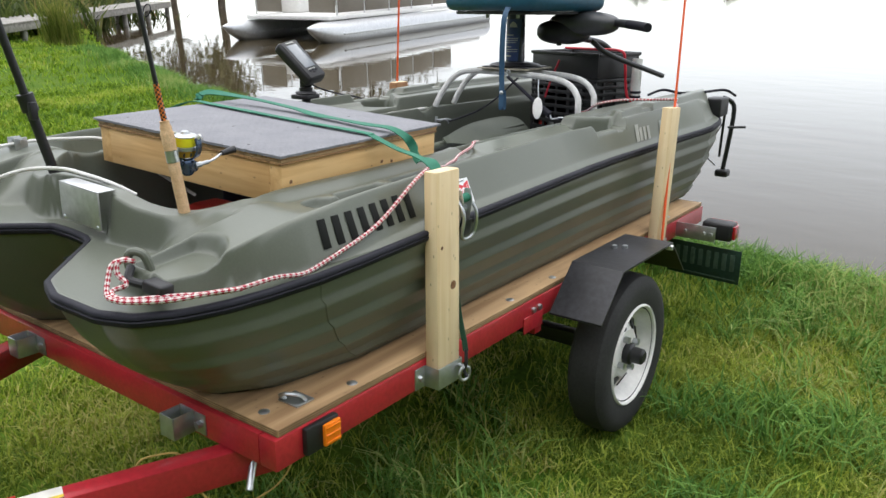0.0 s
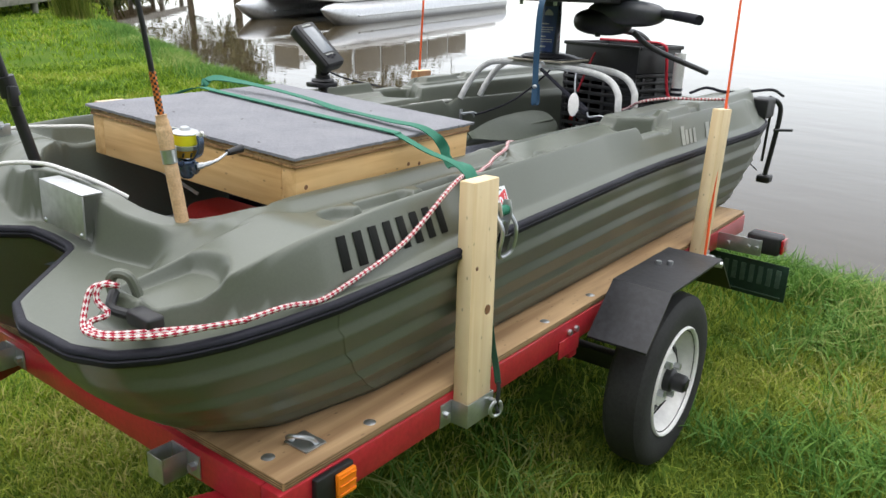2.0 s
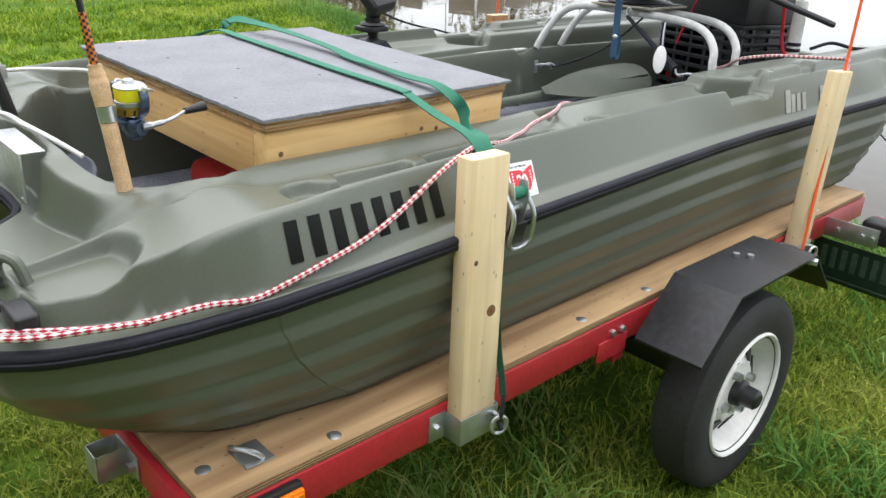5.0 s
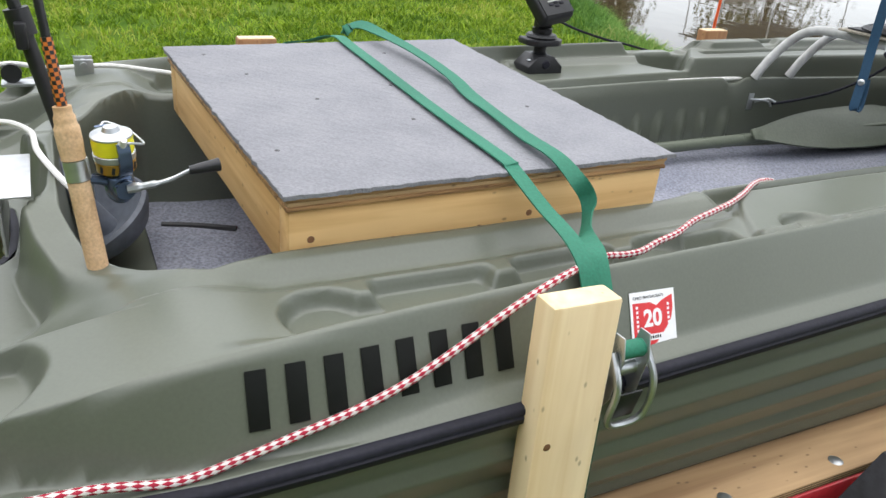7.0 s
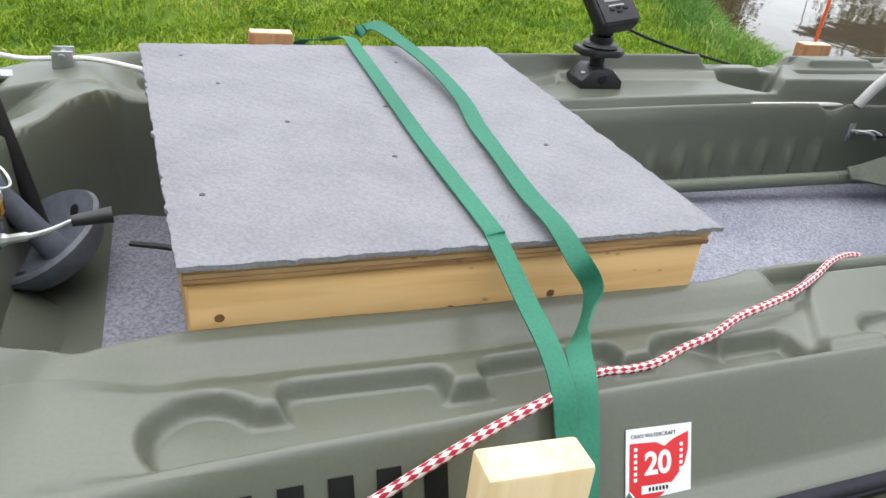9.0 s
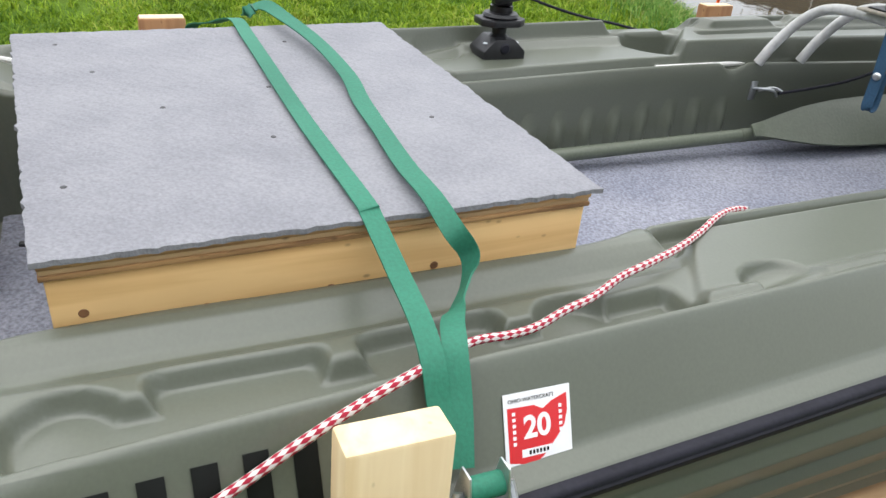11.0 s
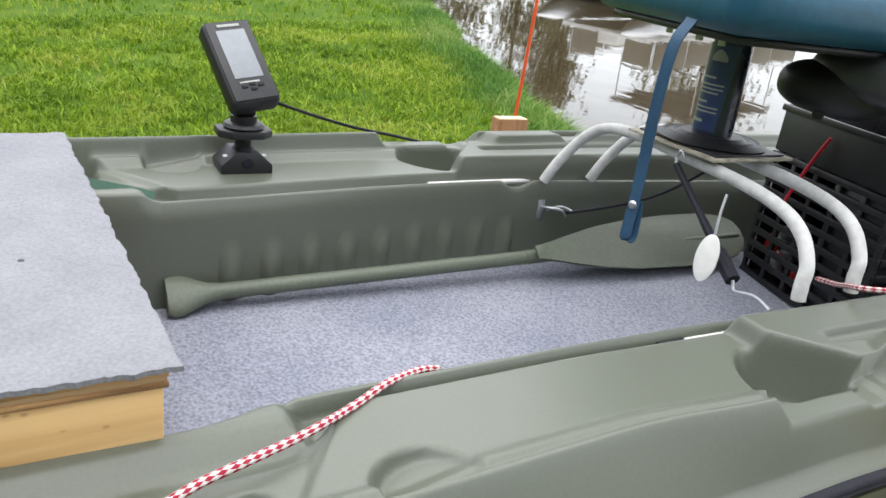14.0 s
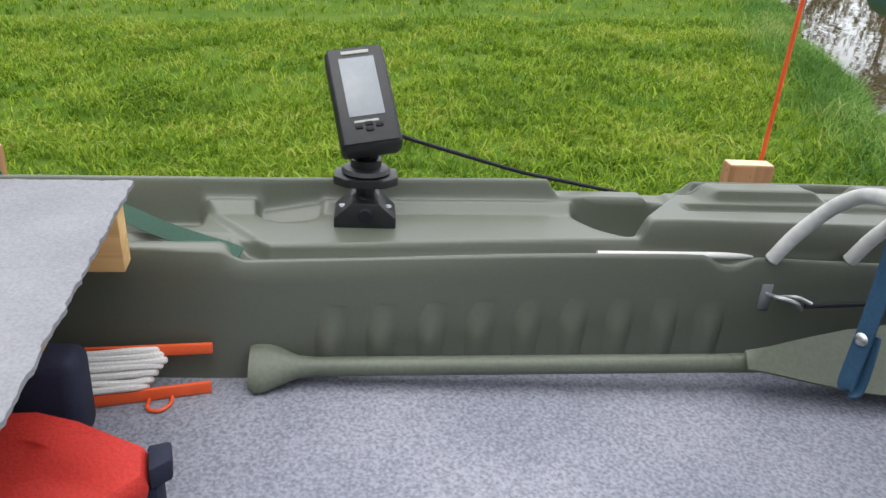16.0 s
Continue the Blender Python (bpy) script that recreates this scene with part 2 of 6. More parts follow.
def ground_z(x, y):
    d = y - shore(x)
    bank = -0.55 * sstep(-0.35, 0.9, d) - 1.5 * sstep(0.9, 8.0, d)
    lumps = 0.018 * np.sin(x * 1.7 + 0.4) * np.cos(y * 1.3) + 0.012 * np.sin(x * 4.1 + y * 2.7)
    far = 0.5 * sstep(6.0, 60.0, -d)
    return -0.012 + bank + lumps * sstep(0.2, 1.2, np.hypot(x - 0.74, y - 1.35)) + far


GRASS_SOIL = mat("lawn_soil", (0.050, 0.105, 0.010), 0.95, var=0.4, scale=1.6, fine=45, bump=1.0, second=(0.10, 0.15, 0.020), spec=0.05)
gx = np.concatenate([-np.geomspace(400, 9, 26), np.linspace(-8.8, 6.8, 150), np.geomspace(7, 400, 26)])
gy = np.concatenate([-np.geomspace(400, 4, 26), np.linspace(-3.9, 9.9, 140), np.geomspace(10, 400, 26)])
GX, GY = np.meshgrid(gx, gy, indexing="ij")
ground = new("ground", grid_mesh("ground", GX, GY, ground_z(GX, GY), GRASS_SOIL))
tagged(ground, "grassy lake bank with worn patches of dry grass", "ground", kind="structure")

WATER_Z = -0.16
water_mat = bpy.data.materials.new("lake_water")
water_mat.use_nodes = True
nt = water_mat.node_tree
wb = nt.nodes["Principled BSDF"]
wb.inputs["Base Color"].default_value = (0.055, 0.042, 0.022, 1)
wb.inputs["Roughness"].default_value, wb.inputs["IOR"].default_value = 0.03, 1.33
wb.inputs["Specular IOR Level"].default_value = 1.0
wtc, wmp, wn, wbp = (nt.nodes.new(k) for k in ("ShaderNodeTexCoord", "ShaderNodeMapping", "ShaderNodeTexNoise", "ShaderNodeBump"))
wmp.inputs["Scale"].default_value = (0.9, 2.2, 1)
wmp.inputs["Rotation"].default_value = (0, 0, radians(35))
wn.inputs["Scale"].default_value, wn.inputs["Detail"].default_value = 1.3, 3
wbp.inputs["Strength"].default_value, wbp.inputs["Distance"].default_value = 0.05, 0.05
nt.links.new(wtc.outputs["Object"], wmp.inputs["Vector"])
nt.links.new(wmp.outputs["Vector"], wn.inputs["Vector"])
nt.links.new(wn.outputs["Fac"], wbp.inputs["Height"])
nt.links.new(wbp.outputs["Normal"], wb.inputs["Normal"])
solo("water", plate([(-400, -20), (400, -20), (400, 420), (-400, 420)], 0.01, pose(0, 0, WATER_Z - 0.01)), water_mat,
     "calm brown lake water with soft reflections", "water", kind="structure", smooth=False, level=True)

# ---- the boat ----
TILT = 0.04                                   # the boat leans a little towards the near side
BOAT = pose(0, 0, 0.75, 0, math.degrees(TILT), 0) @ pose(0, 0, -0.75)
W = 0.61


def eased(pts, v):
    xs, ys = zip(*pts)
    fine = np.linspace(xs[0], xs[-1], 801)
    val = np.interp(fine, xs, ys)
    k = np.hanning(41)
    pad = np.concatenate([2 * val[0] - val[20:0:-1], val, 2 * val[-1] - val[-2:-22:-1]])
    return np.interp(v, fine, np.convolve(pad, k / k.sum(), "valid"))


BOW = [(0, -0.04), (0.13, -0.045), (0.2, -0.09), (0.42, -0.235), (0.55, -0.262), (0.75, -0.255), (0.85, -0.225), (0.92, -0.16), (0.97, -0.06), (1, 0.13)]
STERN = [(0, 2.80), (0.6, 2.84), (0.75, 2.83), (0.88, 2.77), (0.95, 2.68), (1, 2.5)]
BOW_LOW = [(0, 0.55), (0.22, 0.5), (0.36, 0.2), (0.46, 0.06), (0.6, 0.0), (0.78, 0.02), (0.92, 0.12), (1, 0.34)]
STERN_LOW = [(0, 2.66), (0.6, 2.70), (0.85, 2.68), (0.95, 2.62), (1, 2.5)]
RAIL = [(-0.3, 0.846), (0.0, 0.846), (0.25, 0.852), (0.5, 0.862), (1.1, 0.866), (1.8, 0.868), (2.4, 0.878), (2.9, 0.895)]


def swing(y):
    """The topsides bow in a little amidships on the near side and out on the far one."""
    return eased([(-0.3, 0.0), (0.5, 0.0), (1.0, -0.024), (1.4, -0.045), (1.65, -0.050), (1.95, -0.042), (2.3, -0.024), (2.6, -0.008), (2.9, 0.0)], y)


def rail_z(y):
    return np.interp(y, *zip(*RAIL))


def blob(x, y, x0, x1, y0, y1, soft=0.012):
    """1 inside a rounded rectangle, 0 outside."""
    return sstep(x0 - soft, x0 + soft, x) * (1 - sstep(x1 - soft, x1 + soft, x)) * sstep(y0 - soft, y0 + soft, y) * (1 - sstep(y1 - soft, y1 + soft, y))


def disc(x, y, cx, cy, rx, ry, soft=0.18):
    r = np.sqrt(((x - cx) / rx) ** 2 + ((y - cy) / ry) ** 2)
    return 1 - sstep(1 - soft, 1 + soft, r)


def side_wall(x, y):
    """Half-width of the cockpit, whose near ledge is the wider one."""
    near = eased([(-0.3, 0.387), (0.10, 0.387), (0.24, 0.336), (0.4, 0.328), (0.91, 0.340), (0.99, 0.309), (1.2, 0.313), (1.7, 0.324), (2.2, 0.332), (2.5, 0.34), (2.9, 0.34)], y)
    far = eased([(-0.3, 0.387), (0.10, 0.387), (0.24, 0.345), (0.80, 0.326), (0.95, 0.316), (1.2, 0.326), (1.5, 0.340), (1.7, 0.342), (2.0, 0.330), (2.9, 0.30)], y)
    return np.where(x > 0, near, far)


def cup(a, y):
    """1 inside the cup recess, a scoop with rounded corners."""
    pts = [(0.388, 1.634), (0.414, 1.588), (0.468, 1.556), (0.502, 1.558), (0.516, 1.578), (0.517, 1.726), (0.500, 1.742), (0.414, 1.664)]
    total = 0.0
    for (ax, ay), (bx, by) in zip(pts, pts[1:] + pts[:1]):
        n = math.hypot(bx - ax, by - ay)
        total = total + np.exp(np.clip(((a - ax) * (by - ay) - (y - ay) * (bx - ax)) / n, -0.2, 0.2) * 150.0)
    return 1 - sstep(-0.018, 0.006, np.log(total) / 150.0)


def slab(a, y, x0, x1, y0, y1, r):
    """Distance outside a rectangle with corners of radius r; negative inside."""
    dx, dy = np.abs(a - (x0 + x1) / 2) - (x1 - x0) / 2 + r, np.abs(y - (y0 + y1) / 2) - (y1 - y0) / 2 + r
    return np.hypot(np.maximum(dx, 0), np.maximum(dy, 0)) + np.minimum(np.maximum(dx, dy), 0) - r


def crest_x(y):
    """Where the outer wall of the gunwale is highest."""
    return eased([(-0.3, 0.546), (0.2, 0.546), (0.36, 0.537), (0.55, 0.530), (2.9, 0.530)], y)


def deck_z(x, y, flange):
    """The top shell of the boat: gunwales with pockets and trays, the open cockpit, the two bow tips."""
    a = np.abs(x)
    h = eased([(-0.3, 0.900), (-0.15, 0.902), (-0.06, 0.918), (0.03, 0.940), (0.12, 0.955), (0.3, 0.970), (0.6, 0.977), (1.0, 0.977), (1.7, 0.982), (2.2, 0.992), (2.9, 1.0)], y)
    low = eased([(0, 0.957), (0.13, 0.955), (0.19, 0.938), (0.29, 0.926), (0.36, 0.945), (0.7, 0.96)], a)
    h = np.where(a < 0.40, h + (low - h) * (1 - sstep(0.02, 0.22, y)), h)
    # trough behind the bow cleats, ending in a round scoop
    end = 0.004 - 9.0 * (a - 0.468) ** 2
    tr = sstep(0.414, 0.430, a) * (1 - sstep(0.518, 0.545, a)) * sstep(-0.160, -0.140, y) * (1 - sstep(end - 0.024, end, y))
    h = h - (h - 0.886 - 0.08 * np.clip(y + 0.15, 0, 0.2)) * tr
    # the mouldings sit a little askew from side to side
    yb, y = y, y - 0.05 * (x - 0.48) * sstep(0.12, 0.35, y)
    crest = crest_x(yb)
    level = 0.941 + 0.022 * x
    inside = 1 - sstep(crest - 0.030, crest - 0.004, a)
    # a rounded inner ridge, a groove, and a shelf with a row of pockets
    fade = sstep(0.13, 0.25, y) * inside
    shelf = level - 0.008
    ridge = np.interp(a, [0.30, 0.316, 0.332, 0.348, 0.360, 0.372, 0.384, 0.394, 0.404, 0.416], [-0.008, 0.006, 0.0125, 0.014, 0.0115, 0.004, -0.005, -0.009, -0.006, 0.0])
    h = h * (1 - fade) + (shelf + ridge * (1 - sstep(0.975, 1.010, y + 0.20 * np.abs(a - 0.338)))) * fade
    pocket = np.minimum.reduce([np.hypot(a - 0.476, y - 0.285) - 0.053, slab(a, y, 0.414, 0.60, 0.352, 0.518, 0.022), slab(a, y, 0.414, 0.60, 0.552, 0.713, 0.022),
                                np.hypot(a - 0.472, y - 0.797) - 0.055, slab(a, y, 0.448, 0.60, 0.29, 0.93, 0.012), slab(a, y, 0.442, 0.60, 0.836, 0.934, 0.016)])
    h = h - 0.024 * (1 - sstep(-0.010, 0.005, pocket)) * inside
    # the mid ledge stands a step above the shelf; a gutter runs round its inner corner
    wall = side_wall(x, yb)
    start = 1.02 - 0.73 * (np.clip(a, 0.38, 0.52) - 0.393)
    inner = np.maximum(0.405 - 0.75 * (y - 0.977), wall + 0.034)
    ledge = sstep(start - 0.016, start + 0.002, y) * inside
    ledge_z = level + 0.016 * sstep(crest - 0.058, crest - 0.026, a)
    h = h * (1 - ledge) + ledge_z * ledge
    gut = sstep(0.985, 1.015, y) * (1 - sstep(inner - 0.007, inner + 0.005, a))
    h = h - (h - level + 0.028) * gut
    # an almond recess against the outer wall, deepest at its fore end
    hollow = np.hypot((a - 0.494) / 0.050, (y - 1.074) / 0.056) - 1
    h = h - (0.026 - 0.17 * np.clip(y - 1.02, 0, 0.11)) * (1 - sstep(-0.16, 0.08, hollow)) * inside
    # aft: a rounded inner ridge, a shallow groove and a higher outer block
    top = eased([(1.5, 0.958), (1.8, 0.963), (2.1, 0.970), (2.9, 0.980)], y) + 0.014 * (x > 0) + 0.006
    aft = top - 0.013 * sstep(0.420, 0.430, a) * (1 - sstep(0.446, 0.456, a)) * sstep(1.73, 1.76, y) + 0.020 * sstep(0.456, 0.472, a) * sstep(1.765, 1.800, y - 0.6 * np.clip(0.49 - a, 0, 0.06))
    wrap = sstep(1.642, 1.664, y - 0.9 * np.clip(a - 0.400, 0, 0.12) - 0.4 * np.clip(0.355 - a, 0, 0.05)) * sstep(wall + 0.026, wall + 0.044, a) * inside
    h = h * (1 - wrap) + aft * wrap
    # cup recess
    h = h - (h - level + 0.062) * cup(a, y)
    h = h - 0.016 * disc(a, y, 0.492, 2.02, 0.03, 0.045, 0.2)
    # lip along the cockpit's edge and a scoop in the wall behind it
    h = h + np.where(x > 0, 0.026, 0.014) * (1 - sstep(wall + 0.013, wall + 0.021, a)) * sstep(0.985, 1.012, y)
    h = h - 0.024 * blob(a, y, 0.20, wall + 0.018, 1.765, 1.818, 0.020)
    y = yb
    # raised body over the flat bow flange
    back = bow_back(a)
    broad = sstep(0.27, 0.34, a)
    body = np.maximum(sstep(back - 0.012 - 0.09 * broad, back + 0.016 + 0.07 * broad, y), blob(a, y, 0.404, 0.9, -0.172, 9, 0.014))
    h = flange + (h - flange) * body
    # cockpit
    wall = side_wall(x, y)
    front = cockpit_front(a)
    c = (1 - sstep(wall - 0.008, wall + 0.008, a)) * sstep(front - 0.012, front + 0.012, y) * (1 - sstep(2.66, 2.69, y))
    return h * (1 - c) + 0.712 * c


def thin(v):
    return v[np.concatenate([[True], np.diff(v) > 0.0006])]


us = thin(np.sort(np.concatenate([np.linspace(0, 1, 55), np.arange(0.30, 0.36, 0.004) / W, np.arange(0.36, 0.54, 0.0025) / W,
                                  1 - np.linspace(0, 0.4, 24) ** 2])))
us = np.concatenate([-us[:0:-1], us])
def bow_back(a):
    """Foot of the wall that rises from the bow flange."""
    return eased([(0, -0.036), (0.12, -0.034), (0.2, -0.02), (0.3, 0.01), (0.40, 0.02), (0.7, 0.02)], a)


def cockpit_front(a):
    return eased([(0, 0.035), (0.14, 0.035), (0.24, 0.060), (0.33, 0.12), (0.385, 0.22), (0.7, 0.22)], a)


BX1 = us * W
au, Y0, Y1 = np.abs(us), eased(BOW, np.abs(us)), eased(STERN, np.abs(us))
aw = au * W
C1 = Y0 + np.maximum(bow_back(aw) - 0.016 - Y0, 0.012)
C2 = C1 + 0.034
C3 = np.maximum(cockpit_front(aw) - 0.012, C2 + 0.014)
C4 = C3 + 0.026
C5 = np.full(len(us), 0.52)
C6 = np.full(len(us), 2.34)
C7 = np.minimum(Y1, 99)
bands = [(Y0, C1, 60), (C1, C2, 12), (C2, C3, 30), (C3, C4, 9), (C4, C5, 66), (C5, C6, 520), (C6, C7, 50)]
BY = np.concatenate([np.stack([p + (q - p) * t for t in np.arange(n) / n], 1) for p, q, n in bands] + [C7[:, None]], 1)
BX = np.repeat(BX1[:, None], BY.shape[1], 1)
# draw the rows of points along the cockpit's walls
BX = BX + np.sign(BX) * (side_wall(BX, BY) - 0.37) * np.interp(np.abs(BX), [0.12, 0.37, 0.50], [0, 1, 0])
ss = np.linspace(0, 1, BY.shape[1])
fine_u = np.concatenate([np.linspace(0, 0.9, 300), 1 - np.linspace(0.32, 0, 300) ** 2])
fine_u = np.concatenate([-fine_u[::-1], fine_u])
edge = np.concatenate([np.stack([fine_u * W, eased(BOW, np.abs(fine_u))], -1), np.stack([fine_u * W, eased(STERN, np.abs(fine_u))], -1)])
flat = np.stack([BX.ravel(), BY.ravel()], -1)
near = (flat[:, 1] < 0.4) | (flat[:, 1] > 2.3)
dist = np.full(len(flat), 9.0)
dist[near] = np.concatenate([np.sqrt(((q[:, None] - edge[None]) ** 2).sum(-1).min(1)) for q in np.array_split(flat[near], 60)])
dist = np.minimum(dist.reshape(BX.shape), np.where((BY > 0.13) & (BY < 2.5), W - np.abs(BX), 9.0))
flange = rail_z(BY) + 0.006
rim = eased([(-0.3, 0.055), (-0.1, 0.050), (0.1, 0.028), (0.3, 0.008), (0.6, 0.004), (3, 0.004)], BY)
side_w = np.maximum(W - rim - crest_x(BY), 0.02) * eased([(-0.3, 0.45), (-0.05, 0.6), (0.15, 0.92), (0.35, 1), (3, 1)], BY)
# a narrow foot above the rub rail, then a straight flank up to the crest
lift = np.clip((dist - rim) / side_w, 0, 1.3)
foot = 0.27 * sstep(0.1, 0.5, BY)
lift = np.maximum(lift * 0.35, (lift - foot) / (1 - foot))
lift = 0.5 * (lift + 1 - np.sqrt((lift - 1) ** 2 + 0.006)) / 0.995
BZ = flange + (deck_z(BX, BY, flange) - flange) * np.clip(lift, 0, 1)
BZ = BZ - 0.010 * (1 - np.clip(dist / 0.008, 0, 1)) ** 2
# the crest of each side dips beside the cup
CY = BY - 0.05 * (BX - 0.48)
dip = 1.0 - 0.050 * sstep(1.500, 1.545, CY) * (1 - sstep(1.762, 1.805, CY)) - 0.008 * sstep(1.695, 1.708, CY) * (1 - sstep(1.735, 1.75, CY))
BZ = np.where((np.abs(BX) > 0.492) & (CY > 1.48) & (CY < 1.83), np.minimum(BZ, dip), BZ)

BX = BX + swing(BY) + 0.018 * sstep(1.3, 1.55, BY) * (1 - sstep(2.3, 2.6, BY)) * sstep(0.34, 0.40, BX) * (1 - sstep(0.53, 0.60, BX))

boat = thing("fishing_boat", "olive green moulded plastic fishing boat resting on a plywood trailer deck", "boat", BOAT)
shell = new("deck_shell", grid_mesh("deck_shell", BX, BY, BZ, PLASTIC))
shell.parent = boat
ring = np.concatenate([np.stack([us, us * 0], -1), np.stack([np.ones(len(ss) - 2), ss[1:-1]], -1),
                       np.stack([us[::-1], us * 0 + 1], -1), np.stack([-np.ones(len(ss) - 2), ss[-2:0:-1]], -1)])
ru = ring[:, 0]
top_y = np.concatenate([BY[:, 0], BY[-1, 1:-1], BY[::-1, -1], BY[0, -2:0:-1]])
frac = (top_y - eased(BOW, np.abs(ru))) / (eased(STERN, np.abs(ru)) - eased(BOW, np.abs(ru)))
low_y = eased(BOW_LOW, np.abs(ru)) * (1 - frac) + eased(STERN_LOW, np.abs(ru)) * frac
top_x, low_x = ru * W, ru * 0.52
rows_x, rows_y, rows_z = [], [], []
for v in np.unique(np.concatenate([np.linspace(0, 1, 26), [0.30, 0.305, 0.53, 0.535, 0.76, 0.765]])):
    f = 0.25 * v + 0.75 * v ** 2.0
    step = 0.012 * (0.5 - ((v + 0.235) / 0.23 % 1)) * (1 if 0.05 < v < 0.95 else 0)
    nx = np.sign(ru) * np.abs(ru) ** 3
    rows_y.append(top_y + (low_y - top_y) * f)
    rows_x.append(top_x + (low_x - top_x) * f + step * nx + swing(rows_y[-1]) * (1 - 0.9 * v))
    zt = rail_z(top_y)
    rows_z.append(zt + (0.541 + TILT * low_x - zt) * v)
close = lambda r: np.stack([np.append(q, q[0]) for q in r])
hull = new("hull", grid_mesh("hull", close(rows_x), close(rows_y), close(rows_z), PLASTIC))
hull.parent = boat


def flank_x(y, z):
    cols = [i for i in range(len(us)) if us[i] * W > 0.50]
    zs = np.array([np.interp(y, BY[i], BZ[i]) for i in cols])[::-1]
    xs = np.array([np.interp(y, BY[i], BX[i]) for i in cols])[::-1]
    k = int(np.argmax(zs))
    return float(np.interp(z, zs[:k + 1], xs[:k + 1]))


def side_pose(y, z):
    """A place on the near flank at that height, facing outwards, x running aft."""
    x0, x1, xa, xb = flank_x(y, z), flank_x(y, z + 0.02), flank_x(y - 0.02, z), flank_x(y + 0.02, z)
    up, along = Vector((x1 - x0, 0, 0.02)).normalized(), Vector((xb - xa, 0.04, 0)).normalized()
    out = along.cross(up).normalized()
    up = out.cross(along)
    return Matrix.Translation(Vector((x0, y, z)) + out * 0.001) @ Matrix((along, up, out)).transposed().to_4x4()


bm = bmesh.new()
keel = [bm.verts.new((x, y, z - 0.001)) for x, y, z in zip(rows_x[-1], rows_y[-1], rows_z[-1])]
bm.faces.new(keel)
part("hull_bottom", bm, PLASTIC, boat)
rail_pts = [Vector((x + float(swing(y)), y, rail_z(y))) for x, y in zip(top_x, top_y)][::3]
bm = bmesh.new()
section = [(-0.006, 0.006), (0.002, 0.006), (0.0062, 0.003), (0.0068, -0.003), (0.0042, -0.0055), (0.0070, -0.008), (0.0064, -0.016), (0.0025, -0.019), (-0.006, -0.019)]
rows = []
for i, q in enumerate(rail_pts):
    d = rail_pts[(i + 1) % len(rail_pts)] - rail_pts[i - 1]
    out = Vector((d.y, -d.x, 0)).normalized()
    rows.append([bm.verts.new(q + out * o + Vector((0, 0, z))) for o, z in section])
for ra, rb in zip(rows, rows[1:] + rows[:1]):
    for k in range(len(section)):
        n = (k + 1) % len(section)
        bm.faces.new((ra[k], ra[n], rb[n], rb[k]))
part("rub_rail", bm, RUBBER, boat, "black rubber rub rail with a grooved face", angle=50)

# ---- the trailer ----
KNOTTY = mat("glue_line", (0.10, 0.055, 0.025), 0.8, var=0.4, scale=20)
trailer = thing("utility_trailer", "red painted folding utility trailer with plywood deck, parked on grass", "trailer")
for s in (1, -1):
    bm = box((0.564 if s > 0 else -0.614, -0.012, 0.448), (0.614 if s > 0 else -0.564, 2.452, 0.519), 0.004)
    part("side_rail", bm, RED, trailer)
part("front_rail", box((-0.563, -0.012, 0.448), (0.563, 0.038, 0.5185), 0.004), RED, trailer)
part("rear_rail", box((-0.563, 2.402, 0.448), (0.563, 2.452, 0.5185), 0.004), RED, trailer)
for y in (0.75, 1.2, 1.7):
    part("cross_member", box((-0.563, y, 0.45), (0.563, y + 0.05, 0.515), 0.004), RED, trailer)
deckb = part("deck_board", box((-0.61, 0.0, 0.5195), (0.61, 2.44, 0.537), 0.002), [PLY], trailer, "bare plywood deck with worn edges")
for z in (0.5225, 0.5275, 0.5325):
    part("glue_line", box((0.6098, 0.004, z), (0.6106, 2.436, z + 0.0014), 0.0), KNOTTY, deckb)
    part("glue_line", box((-0.606, -0.0006, z), (0.606, 0.0002, z + 0.0014), 0.0), KNOTTY, deckb)
for s in (1, -1):
    a, b = Vector((0.50 * s, 0.10, 0.410)), Vector((0.03 * s, -1.05, 0.410))
    d = (b - a)
    m = Matrix.Translation((a + b) / 2) @ d.to_track_quat("Y", "Z").to_matrix().to_4x4()
    part("tongue_beam", box((-0.025, -d.length / 2, -0.037), (0.025, d.length / 2, 0.037), 0.004, m=m), RED, trailer)


